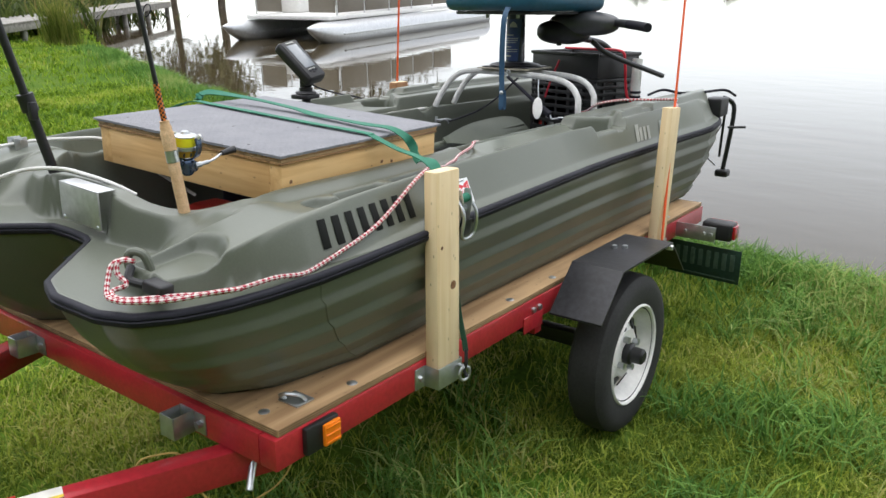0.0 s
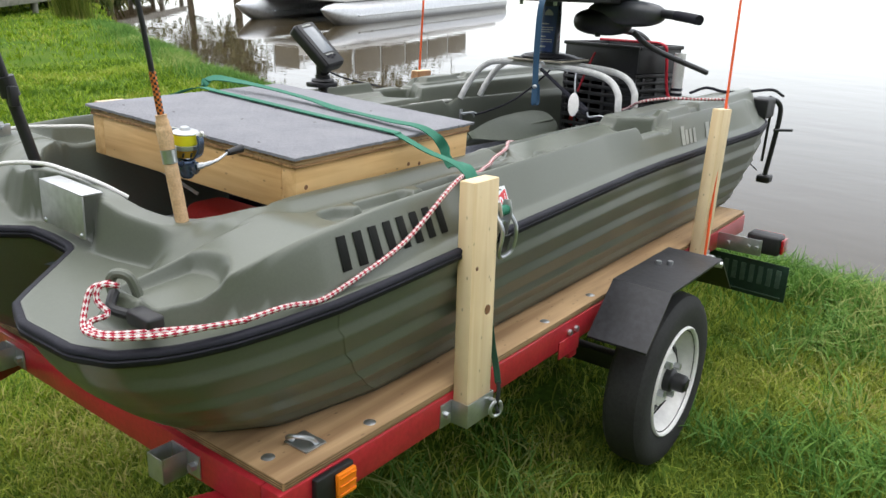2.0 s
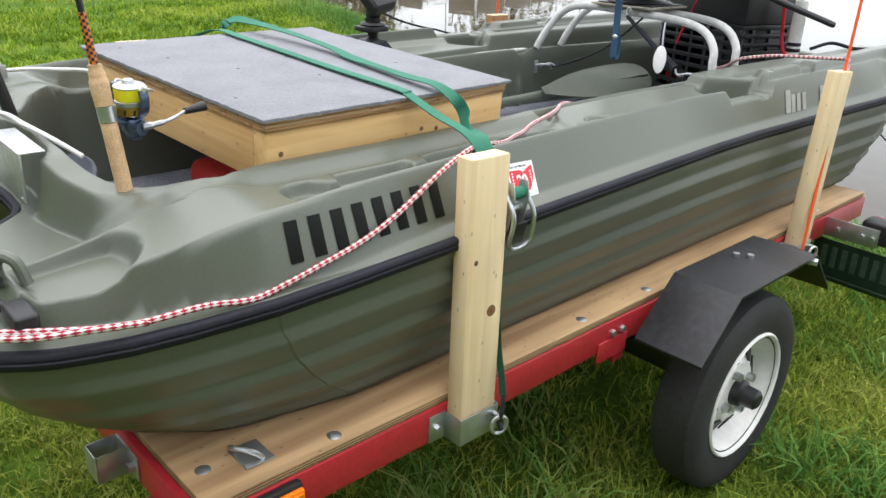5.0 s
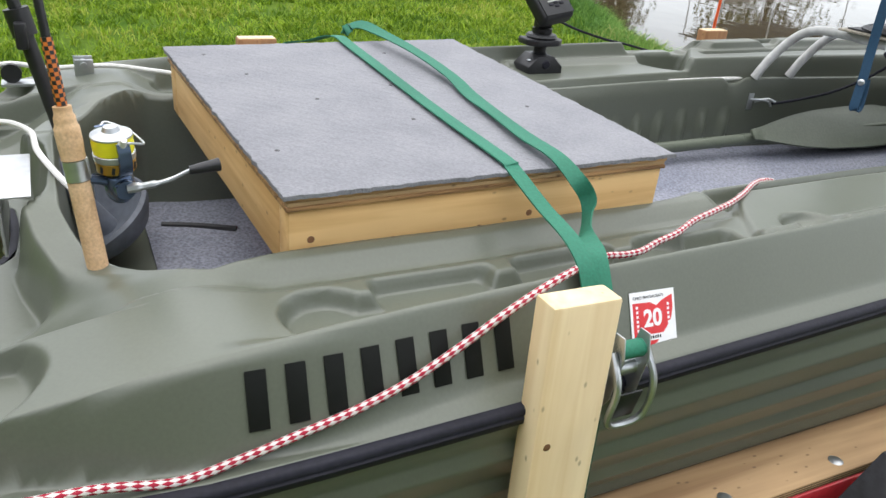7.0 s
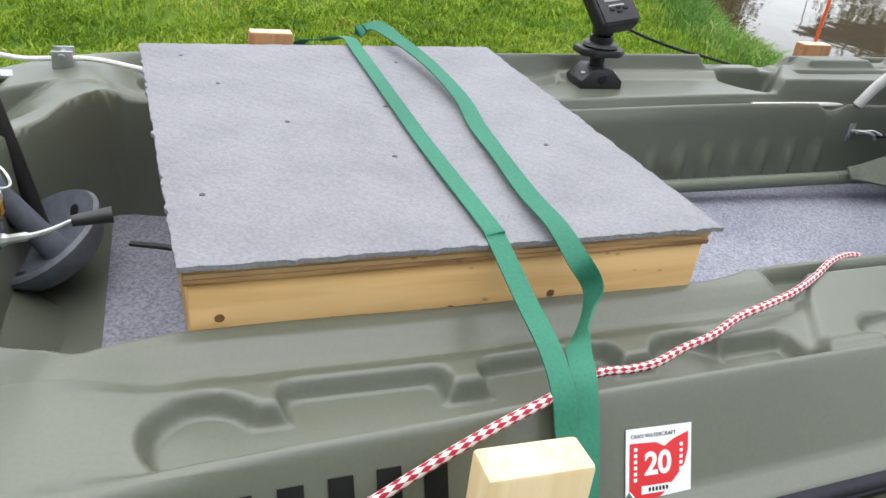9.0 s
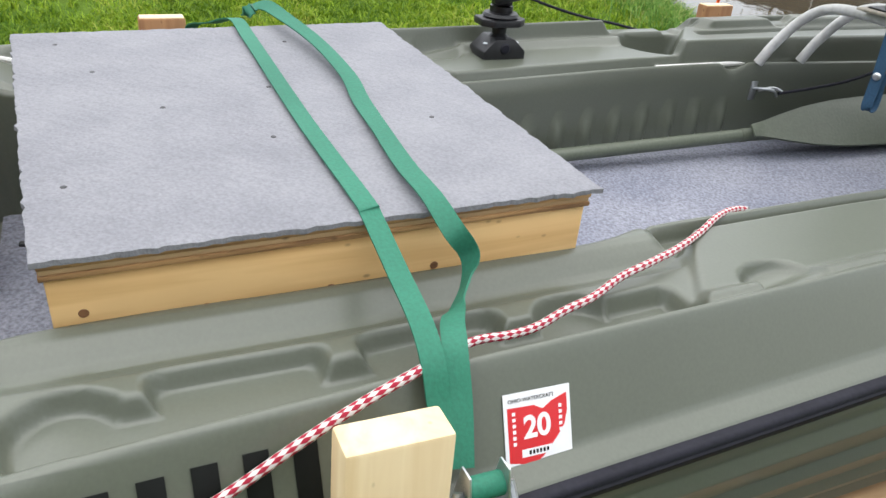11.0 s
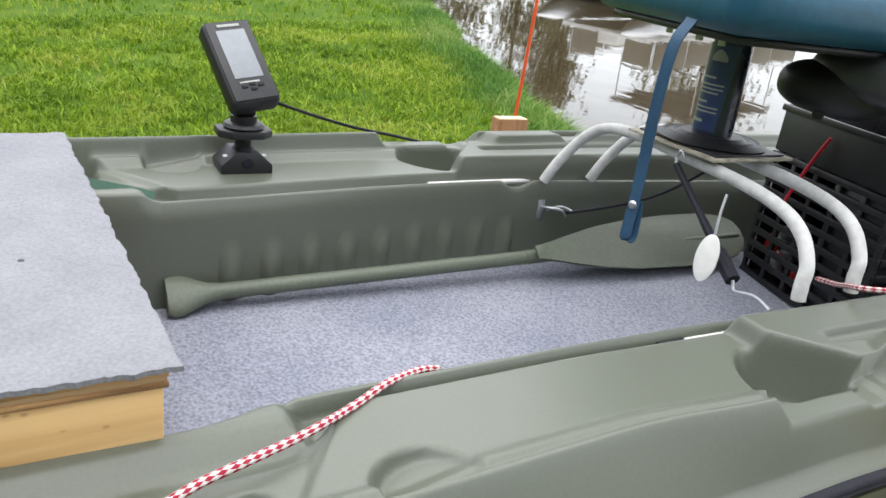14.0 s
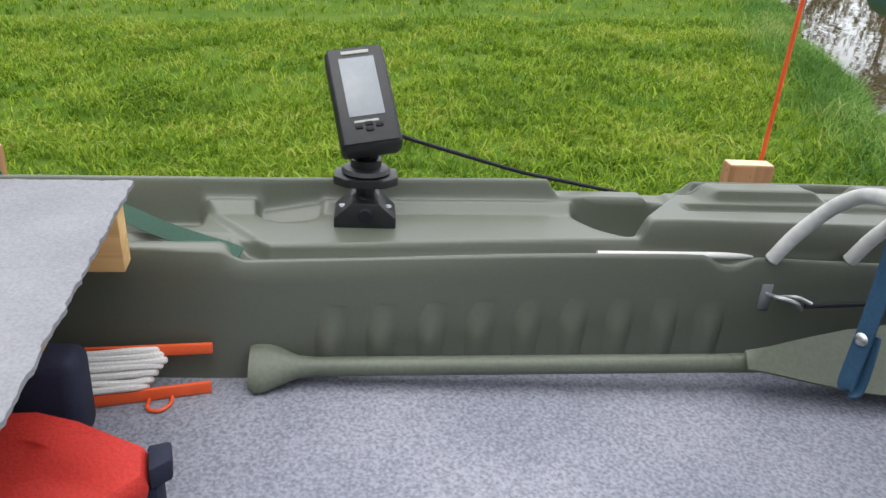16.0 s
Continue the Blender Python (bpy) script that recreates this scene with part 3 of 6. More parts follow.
def make_wheel(parent, m, slots=True):
    w = new("wheel")
    w.parent, w.matrix_local = parent, m
    prof = [(0.155, -0.05), (0.185, -0.058), (0.225, -0.063), (0.250, -0.056), (0.262, -0.044), (0.266, -0.02), (0.266, 0.02), (0.262, 0.044), (0.250, 0.056), (0.225, 0.063), (0.185, 0.058), (0.155, 0.05)]
    part("tyre", lathe(prof, 72), TYRE, w, "black rubber tyre")
    rim = [(0.171, 0.048), (0.1705, 0.057), (0.166, 0.061), (0.161, 0.058), (0.157, 0.046), (0.151, 0.030), (0.147, 0.010), (0.140, -0.004), (0.128, -0.004), (0.100, 0.010), (0.078, 0.027), (0.055, 0.027), (0.03, 0.027), (0.0, 0.027)]
    part("rim", lathe(rim, 64), WHITE if slots else ALU, w, "white painted steel rim" if slots else "dull silver steel rim")
    part("hub", lathe([(0.036, 0.02), (0.036, 0.046), (0.028, 0.052), (0.026, 0.084), (0.018, 0.091), (0, 0.091)], 28), BLACK, w, "greasy black hub cap")
    for k in range(4):
        c, q = math.cos(math.tau * k / 4 + 0.4) * 0.060, math.sin(math.tau * k / 4 + 0.4) * 0.060
        part("wheel_nut", rod((c, q, 0.024), (c, q, 0.046), 0.011, seg=6), ZINC, w)
    for k in range(8 if slots else 0):
        hm = Matrix.Rotation(math.tau * k / 8 + 0.2, 4, "Z") @ pose(0.104, 0, 0.0120, 0, 30, 0)
        part("rim_slot", plate([(-0.024, -0.006), (0.018, -0.030), (0.022, 0.0), (0.018, 0.030), (-0.024, 0.006)], 0.0045, hm), BLACK, w)
    return w


for s in (1, -1):
    make_wheel(trailer, pose(0.735 * s, 1.355, 0.256, 0, 90 * s, 0))
    prof = [(1.03, 0.472), (1.16, 0.600), (1.548, 0.600), (1.68, 0.472)]
    bm = bmesh.new()
    x0, x1 = (0.645, 0.815) if s > 0 else (-0.815, -0.645)
    loop = [*prof, *[(y, z - 0.006) for y, z in prof[::-1]]]
    A, B = [bm.verts.new((x0, y, z)) for y, z in loop], [bm.verts.new((x1, y, z)) for y, z in loop]
    n = len(loop)
    for k in range(n):
        bm.faces.new((A[k], A[(k + 1) % n], B[(k + 1) % n], B[k]))
    for k in range(3):
        bm.faces.new((A[k], A[k + 1], A[n - 2 - k], A[n - 1 - k]))
        bm.faces.new((B[k], B[k + 1], B[n - 2 - k], B[n - 1 - k]))
    part("fender", bm, FENDER, trailer, "black folded steel fender", smooth=False)
part("axle", box((-0.66, 1.33, 0.236), (0.66, 1.38, 0.286), 0.004), BLACK, trailer)

# ---- trailer fittings ----
def zinc_pocket(m):
    """A folded zinc bracket bolted to the rail."""
    b = new("stake_bracket")
    b.parent, b.matrix_local = trailer, m
    tagged(b, "zinc plated folded bracket")
    part("bracket_plate", box((-0.024, -0.004, -0.026), (0.024, 0.0, 0.026), 0.001, bm=box((-0.024, -0.052, -0.026), (-0.021, -0.0045, 0.026), 0.001, bm=box((0.021, -0.052, -0.026), (0.024, -0.0045, 0.026), 0.001, bm=box((-0.024, -0.055, -0.026), (0.024, -0.0525, 0.026), 0.001)))), ZINC, b)
    part("flange", box((0.0245, -0.003, -0.024), (0.062, 0.0, 0.024), 0.001), ZINC, b)
    part("bolt", rod((0.045, 0.0, 0.0), (0.045, -0.014, 0.0), 0.009, seg=6), ZINC, b)
    return b


# front rail brackets face forwards; side ones hold the posts
zinc_pocket(pose(0.335, -0.0125, 0.480))
zinc_pocket(pose(-0.335, -0.0125, 0.480))
for x, y in ((0.6145, 0.51), (0.6145, 1.868)):
    k = new("post_pocket")
    k.parent = trailer
    part("pocket_plate", box((x, y - 0.085, 0.45), (x + 0.003, y - 0.0475, 0.505), 0.001), ZINC, k)
    part("pocket_cup", box((x + 0.0435, y - 0.048, 0.45), (x + 0.0455, y + 0.048, 0.505), 0.0006, bm=box((x, y - 0.048, 0.45), (x + 0.0435, y - 0.0465, 0.505), 0.0005, bm=box((x, y + 0.0465, 0.45), (x + 0.0435, y + 0.048, 0.505), 0.0005))), ZINC, k)
    part("bolt", rod((x, y - 0.068, 0.478), (x + 0.013, y - 0.068, 0.478), 0.008, seg=6), ZINC, k)
    ringpts = [(x + 0.062 + 0.004 * math.cos(a), y + 0.036 + 0.016 * math.cos(a), 0.470 + 0.018 * math.sin(a)) for a in np.linspace(0, math.tau, 17)]
    part("eye_ring", tube(ringpts, 0.0042, seg=8, raw=True), ZINC, k)
    part("eye_shank", rod((x + 0.046, y + 0.036, 0.488), (x + 0.062, y + 0.036, 0.488), 0.005), ZINC, k)

amber = new("side_marker")
amber.parent = trailer
part("lamp_base", box((0.6145, 0.058, 0.456), (0.630, 0.150, 0.518), 0.004), BLACK, amber)
LENS = mat("amber_lens", (0.9, 0.22, 0.01), 0.2, var=0.05, coat=0.5)
part("lamp_lens", box((0.6305, 0.100, 0.462), (0.640, 0.147, 0.512), 0.003), LENS, amber, "orange plastic lens")
for z in (0.470, 0.487, 0.504):
    part("lens_rib", box((0.6402, 0.103, z - 0.002), (0.6425, 0.144, z + 0.002), 0.0006), LENS, amber)
tail = new("tail_light")
tail.parent = trailer
tagged(tail, "dark tail light on a zinc bracket")
TAILRED = mat("tail_lens", (0.35, 0.01, 0.015), 0.25, var=0.1, coat=0.4)
part("lamp_body", box((0.715, 2.14, 0.462), (0.835, 2.215, 0.535), 0.012, 3), BLACK, tail)
part("lamp_lens", box((0.72, 2.2155, 0.467), (0.83, 2.235, 0.53), 0.008, 3), TAILRED, tail)
part("lamp_bracket", box((0.6145, 2.133, 0.455), (0.775, 2.139, 0.515), 0.001), ZINC, tail)
part("marker_lens", box((0.8355, 2.15, 0.472), (0.846, 2.205, 0.525), 0.003), TAILRED, tail)
for x in (0.655, 0.73, 0.76):
    part("bolt", rod((x, 2.132, 0.485), (x, 2.120, 0.485), 0.008, seg=6), ZINC, tail)
# lighter than the plate: highlights on the embossing are put into this green
EMBOSS_LIT = mat("green_emboss_lit", (0.075, 0.12, 0.09), 0.35, metal=0.3, var=0.2)
lic = new("number_plate")
lic.parent = trailer
lic.matrix_local = pose(0.718, 2.195, 0.352, 90, 0, -4)
tagged(lic, "dark green embossed plate seen from behind")
GREENPLATE = mat("green_plate", (0.018, 0.045, 0.030), 0.4, metal=0.3, var=0.2)
part("plate_sheet", plate([(-0.150, -0.070), (0.155, -0.070), (0.155, 0.070), (-0.150, 0.070)], 0.003, bevel=0.001), GREENPLATE, lic)
for k in range(8):
    x = -0.118 + k * 0.033
    part("embossed_bar", box((x, -0.02, 0.0032), (x + 0.018, 0.05, 0.0055), 0.0015), EMBOSS_LIT, lic)
part("plate_rib", box((-0.135, -0.058, 0.0032), (0.14, -0.053, 0.006), 0.001), EMBOSS_LIT, lic)
part("plate_arm", box((-0.16, -0.02, -0.006), (-0.05, 0.02, -0.001), 0.001), ZINC, lic)

for x, y in ((0.53, 0.035), (0.585, 0.24), (-0.1, 0.06), (0.585, 0.62), (0.585, 0.9), (-0.45, 0.05), (0.585, 1.15), (0.585, 2.1)):
    part("deck_bolt", lathe([(0.0, 0.5402), (0.008, 0.5400), (0.0125, 0.5375), (0.0125, 0.5368), (0, 0.5368)], 14, m=Matrix.Translation((x, y, 0))), ZINC, trailer)
part("tie_down_eye", tube([(0.525, 0.10, 0.538), (0.525, 0.085, 0.552), (0.545, 0.085, 0.562), (0.565, 0.105, 0.556), (0.565, 0.12, 0.538)], 0.0045, seg=8), ZINC, trailer)
part("tie_down_plate", box((0.515, 0.085, 0.5375), (0.575, 0.135, 0.541), 0.001), ZINC, trailer)
for y in (0.985, 1.02, 1.70):
    part("rail_bolt", rod((0.6142, y, 0.487), (0.622, y, 0.487), 0.009, seg=6), ZINC, trailer)
part("hinge_plate", box((0.6142, 0.93, 0.425), (0.6185, 1.04, 0.475), 0.002), RED, trailer)
part("spring_hanger", box((0.575, 1.005, 0.40), (0.612, 1.045, 0.447), 0.003), RED, trailer)
for dx, dy in ((-0.012, 0.0), (0.015, 0.02)):
    part("fender_bolt", rod((0.70 + dx, 1.37 + dy, 0.600), (0.70 + dx, 1.37 + dy, 0.609), 0.009, seg=6), ZINC, trailer)
part("fender_bolt", rod((0.80, 1.53, 0.585), (0.822, 1.535, 0.585), 0.010, seg=6), ZINC, trailer)
part("tongue_pin", rod((0.485, 0.04, 0.425), (0.515, -0.005, 0.365), 0.008), ZINC, trailer)
WIRE = mat("yellow_wire", (0.42, 0.30, 0.08), 0.6, var=0.1)
part("lamp_wire", tube([(0.345, -0.165, 0.400), (0.355, -0.150, 0.445), (0.372, -0.124, 0.453), (0.395, -0.092, 0.452), (0.408, -0.075, 0.430), (0.430, -0.084, 0.397), (0.460, -0.061, 0.348), (0.490, -0.024, 0.326), (0.520, 0.036, 0.340), (0.545, 0.070, 0.377), (0.560, 0.100, 0.445)], 0.0022, seg=6), WIRE, trailer)

# jack clamp and label on the near tongue beam
LABEL = mat("paper_label", (0.72, 0.70, 0.64), 0.5, var=0.08)
LABELY = mat("yellow_label", (0.75, 0.55, 0.06), 0.5, var=0.08)
beam = Matrix.Translation((0.265, -0.475, 0.410)) @ (Vector((0.03, -1.05, 0)) - Vector((0.50, 0.10, 0))).to_track_quat("Y", "Z").to_matrix().to_4x4()
tw = new("jack_clamp")
tw.parent, tw.matrix_local = trailer, beam
tagged(tw, "zinc jack clamp plates with long bolts")
for y in (-0.02, 0.17):
    for x in (-0.040, 0.040):
        part("bolt", rod((x, y, -0.06), (x, y, 0.085), 0.007, seg=10), ZINC, tw)
        part("nut", rod((x, y, 0.047), (x, y, 0.06), 0.014, seg=6), ZINC, tw)
part("clamp_plate", box((-0.055, -0.045, 0.0385), (0.055, 0.195, 0.046), 0.004), ZINC, tw)
part("clamp_plate", box((-0.055, -0.045, -0.047), (0.055, 0.195, -0.039), 0.004), ZINC, tw)
part("jack_tube", rod((0.062, 0.20, -0.02), (0.062, -0.12, -0.02), 0.028, seg=24), WHITE, tw, "white jack tube with a red label")
part("jack_label", box((0.087, -0.11, -0.045), (0.0915, -0.02, 0.004), 0.001), LIFERED, tw)
part("warning_label", box((-0.018, -0.19, 0.0373), (0.022, -0.055, 0.0383), 0.0003), LABEL, tw)
part("warning_band", box((-0.018, -0.19, 0.0384), (-0.008, -0.055, 0.0390), 0.0002), LABELY, tw)

# spare wheel on the far tongue beam
spare = make_wheel(trailer, pose(-0.385, -0.40, 0.475, 0, 90, -22) @ pose(0, 0, -0.05, 180, 0, 0), slots=False)
spare.name = "spare_wheel"
sb = new("spare_carrier")
sb.parent = trailer
part("carrier_plate", plate([(-0.44, 0.30), (-0.30, 0.285), (-0.275, 0.33), (-0.27, 0.44), (-0.285, 0.475), (-0.33, 0.485), (-0.37, 0.46), (-0.44, 0.45)], 0.006, pose(-0.322, 0, 0, 90, 0, 90)), BLACK, sb, "black perforated steel plate")
for y, z in ((-0.252, 0.424), (-0.310, 0.395), (-0.246, 0.340), (-0.308, 0.310)):
    part("carrier_bolt", rod((-0.36, y - 0.045, z + 0.012), (-0.262, y, z), 0.0065, seg=10), ZINC, sb)
    part("carrier_nut", rod((-0.322, y - 0.028, z + 0.0075), (-0.308, y - 0.021, z + 0.0055), 0.012, seg=6), ZINC, sb)

# ---- posts in the stake pockets ----
KNOT = mat("knot", (0.24, 0.11, 0.045), 0.6, var=0.3, fine=120)
ENDGRAIN = mat("pale_end_grain", (0.74, 0.58, 0.36), 0.7, var=0.12, scale=30, fine=200)
PINE_WET = wood("brown_pine", (0.42, 0.22, 0.10), (0.28, 0.13, 0.055), axis=2)


def post(x, y, lean, top, label, low=0.452, timber=PINE):
    p = thing("wooden_post", label, "post", pose(x, y, 0) @ pose(0, 0, 0.5, lean[0], lean[1], 0) @ pose(0, 0, -0.5), "stake posts")
    part("timber", box((-0.019, -0.0445, low), (0.019, 0.0445, top), 0.004), timber, p)
    if timber is not PINE:
        part("sawn_end", box((-0.0165, -0.042, top - 0.001), (0.0165, 0.042, top + 0.0012), 0.001), ENDGRAIN, p, "pale sawn end grain")
    return p


p1 = post(0.6345, 0.512, (-0.9, -1.5), 0.980, "new pale pine post standing in a zinc stake pocket")
part("knot", lathe([(0, 0.0006), (0.009, 0.0005), (0.011, 0)], 20, m=pose(0.0191, 0.018, 0.70, 0, 90, 0)), KNOT, p1)
part("knot", lathe([(0, 0.0006), (0.004, 0.0005), (0.005, 0)], 12, m=pose(0.0191, -0.026, 0.80, 0, 90, 0)), KNOT, p1)
post(0.6365, 1.868, (-4, 0), 1.0, "new pale pine post with an orange whip rod tied on")
post(-0.6365, 0.47, (0, 0), 1.005, "brown stained pine post with a pale sawn top beside the boat", timber=PINE_WET)
post(-0.6365, 1.875, (0, 0), 1.02, "brown stained pine post with an orange rod tied behind it", timber=PINE_WET)
for a, b in (((0.672, 1.83, 0.46), (0.60, 2.04, 1.62)), ((-0.70, 1.92, 0.60), (-0.66, 1.93, 1.75))):
    r = solo("marker_rod", rod(a, b, 0.0045, seg=10), ORANGE, "thin orange fibreglass guide rod fixed to a post", "rod", group="guide rods")

# ---- casting platform ----
PLAT = pose(0.015, 0.545, 1.037, 0.8, 3.0, 0.6)
platform = thing("casting_platform", "wooden casting platform box topped with grey carpet, strapped across the boat", "platform", PLAT)


def sheared(bm):
    """The platform was nailed together out of square."""
    for v in bm.verts:
        v.co.y += 0.052 * v.co.x
    return bm


TREAD = mat("flat_carpet", (0.238, 0.239, 0.256), 0.95, var=0.11, scale=9, fine=240, bump=0.45, second=(0.200, 0.201, 0.219))
tt = TREAD.node_tree
tco, tmp, chk, wva, wvb, tmx, tbp = (tt.nodes.new(k) for k in ("ShaderNodeTexCoord", "ShaderNodeMapping", "ShaderNodeTexChecker", "ShaderNodeTexWave", "ShaderNodeTexWave", "ShaderNodeMix", "ShaderNodeBump"))
tmp.inputs["Rotation"].default_value = (0, 0, radians(45))
chk.inputs["Scale"].default_value = 34
wva.bands_direction, wvb.bands_direction = "X", "Y"
for w in (wva, wvb):
    w.inputs["Scale"].default_value, w.inputs["Distortion"].default_value = 17, 0.6
    tt.links.new(tmp.outputs["Vector"], w.inputs["Vector"])
tt.links.new(tco.outputs["Object"], tmp.inputs["Vector"])
tt.links.new(tmp.outputs["Vector"], chk.inputs["Vector"])
tt.links.new(chk.outputs["Fac"], tmx.inputs["Factor"])
tt.links.new(wva.outputs["Fac"], tmx.inputs["A"])
tt.links.new(wvb.outputs["Fac"], tmx.inputs["B"])
tbp.inputs["Strength"].default_value, tbp.inputs["Distance"].default_value = 0.35, 0.0018
tt.links.new(tmx.outputs["Result"], tbp.inputs["Height"])
tb = tt.nodes["Principled BSDF"]
tt.links.new(tb.inputs["Normal"].links[0].from_socket, tbp.inputs["Normal"])
tt.links.new(tbp.outputs["Normal"], tb.inputs["Normal"])


def carpet_sheet(x0, x1, y0, y1, z0, z1, wob=0.0035, n=90):
    """A cut piece of carpet with a wavy hacked edge."""
    bm = bmesh.new()
    loop = []
    for (ax, ay), (bx, by) in (((x0, y0), (x1, y0)), ((x1, y0), (x1, y1)), ((x1, y1), (x0, y1)), ((x0, y1), (x0, y0))):
        for k in range(n):
            t = k / n
            loop.append((ax + (bx - ax) * t, ay + (by - ay) * t))
    pts = [(x + wob * noise.noise((x * 70, y * 70, 1)) + wob * random.uniform(-0.3, 0.3), y + wob * noise.noise((x * 70, y * 70, 5)) + wob * random.uniform(-0.3, 0.3)) for x, y in loop]
    lo = [bm.verts.new((x, y, z0 - 0.003 * abs(noise.noise((x * 12, y * 12, 9))))) for x, y in pts]
    hi = [bm.verts.new((x, y, z1)) for x, y in pts]
    inn = [bm.verts.new((x * 0.988, y * 0.988, z1 + 0.0012)) for x, y in pts]
    m = len(pts)
    for k in range(m):
        bm.faces.new((lo[k], lo[(k + 1) % m], hi[(k + 1) % m], hi[k]))
        bm.faces.new((hi[k], hi[(k + 1) % m], inn[(k + 1) % m], inn[k]))
    bm.faces.new(inn)
    bm.faces.new(lo[::-1])
    return bm


part("side_board", sheared(box((0.297, -0.29, -0.117), (0.335, 0.29, -0.024), 0.002)), PINE_Y, platform)
part("side_board", sheared(box((-0.330, -0.29, -0.117), (-0.292, 0.29, -0.024), 0.002)), PINE_Y, platform)
part("end_board", sheared(box((-0.2915, -0.29, -0.117), (0.2965, -0.252, -0.024), 0.002)), PINE_X, platform)
for z0, z1, w in ((-0.0235, -0.0178, 0.0), (-0.0175, -0.0118, 0.0015), (-0.0115, -0.0058, 0.0)):
    part("plywood_ply", sheared(box((-0.333 + w, -0.294 + w, z0), (0.3385 - w, 0.294 - w, z1), 0.0008)), PLY_EDGE if w == 0 else PLY, platform)
part("carpet_top", sheared(carpet_sheet(-0.345, 0.342, -0.299, 0.305, -0.0055, 0.0)), TREAD, platform, "grey outdoor carpet with hacked edges")
for x, y, z in ((0.3353, -0.262, -0.066), (0.3353, -0.15, -0.082), (0.3353, 0.06, -0.07), (0.3353, 0.10, -0.075), (0.3353, -0.02, -0.083)):
    part("screw_head", lathe([(0, 0.0008), (0.0045, 0.0006), (0.005, 0)], 12, m=pose(x, y + 0.052 * x, z, 0, 90, 0)), KNOT, platform)
for x, y in ((-0.15, -0.2), (0.2, -0.26), (0.1, 0.2), (-0.25, 0.1), (-0.05, 0.02), (0.25, 0.1), (0.0, -0.13), (-0.28, -0.24), (0.12, -0.02)):
    part("screw_dimple", lathe([(0, 0.0019), (0.003, 0.0018), (0.004, 0.001)], 10, m=Matrix.Translation((x, y + 0.052 * x, 0.0))), BLACK, platform)

# ---- carpets on the boat's floor ----
solo("floor_carpet", plate([(-0.352, 0.16), (0.352, 0.16), (0.352, 0.93), (0.272, 1.0), (0.256, 1.7), (0.265, 1.98), (0.295, 2.13), (0.315, 2.64), (-0.33, 2.64), (-0.392, 1.98), (-0.393, 1.7), (-0.380, 1.5), (-0.352, 1.2), (-0.333, 0.98), (-0.352, 0.78)], 0.007, pose(0, 0, 0.7125)), CARPET, "blue-grey speckled carpet on the cockpit floor", "carpet", BOAT)

# ---- fittings of the boat ----
ap = new("bow_plate")
ap.parent = boat
tagged(ap, "bare aluminium plate folded over the bow edge")
part("front_sheet", box((-0.025, -0.0475, 0.878), (0.130, -0.0435, 0.960), 0.001), ALU, ap)
part("top_sheet", box((-0.025, -0.0475, 0.9602), (0.130, -0.006, 0.963), 0.001), ALU, ap)
for x in (-0.014, 0.119):
    part("rivet", lathe([(0, 0.003), (0.004, 0.002), (0.006, 0)], 12, m=pose(x, -0.0475, 0.882, 90, 0, 0)), ZINC, ap)
for s in (1, -1):
    c = new("bow_cleat")
    c.parent, c.matrix_local = boat, Matrix.Diagonal((s, 1, 1, 1))
    tagged(c, "moulded handle with a black cord grip")
    part("cleat_arch", tube([(0.432, -0.166, 0.888), (0.425, -0.168, 0.915), (0.432, -0.162, 0.930), (0.448, -0.150, 0.925), (0.456, -0.142, 0.895)], 0.008, seg=10), PLASTIC, c)
    part("grip_bar", tube([(0.440, -0.172, 0.905), (0.462, -0.190, 0.892), (0.490, -0.176, 0.885)], 0.008, seg=10), BLACK, c)
    part("grip_end", box((0.488, -0.185, 0.873), (0.545, -0.155, 0.897), 0.006, 3), BLACK, c)

# registration and name markings, kept as plain blocks
INK = mat("black_vinyl", (0.008, 0.009, 0.008), 0.6, var=0.1, spec=0.15)
PALE = mat("pale_vinyl", (0.36, 0.37, 0.34), 0.45, var=0.1)
reg = new("registration_marks")
reg.parent = boat
tagged(reg, "row of black vinyl registration blocks")
for k in range(8):
    part("marking_block", plate([(-0.0105, -0.031), (0.0105, -0.031), (0.0105, 0.031), (-0.0105, 0.031)], 0.0014, side_pose(0.183 + k * 0.0405, 0.914 + 0.0008 * k), bevel=0.0003), INK, reg)
nm = new("model_marks")
nm.parent = boat
tagged(nm, "pale worn blocks where the model name stands")
for k, (w, h) in enumerate(((0.031, 0.064), (0.025, 0.050), (0.023, 0.050), (0.023, 0.050))):
    part("marking_block", plate([(0, -0.036), (w * 0.94, -0.036), (w, -0.036 + h), (w * 0.06, -0.036 + h)], 0.0014, side_pose(1.832 + k * 0.033, 0.926)), PALE, nm)
for k in range(3):
    part("marking_block", plate([(0, -0.036), (0.032, -0.036), (0.034, 0.020), (0.002, 0.020)], 0.0014, side_pose(2.04 + k * 0.045, 0.930)), PALE, nm)

DECRED = mat("decal_red", (0.62, 0.016, 0.022), 0.35, var=0.04)
DECW = mat("decal_white", (0.80, 0.80, 0.82), 0.35, var=0.03)
dec = new("watercraft_decal")
dec.parent, dec.matrix_local = boat, side_pose(0.690, 0.908) @ pose(0, 0, 0, 0, 0, -3) @ Matrix.Scale(0.97, 4)
tagged(dec, "white and red validation sticker")
part("sticker", plate([(-0.038, -0.038), (0.038, -0.038), (0.038, 0.038), (-0.038, 0.038)], 0.0008), DECW, dec)
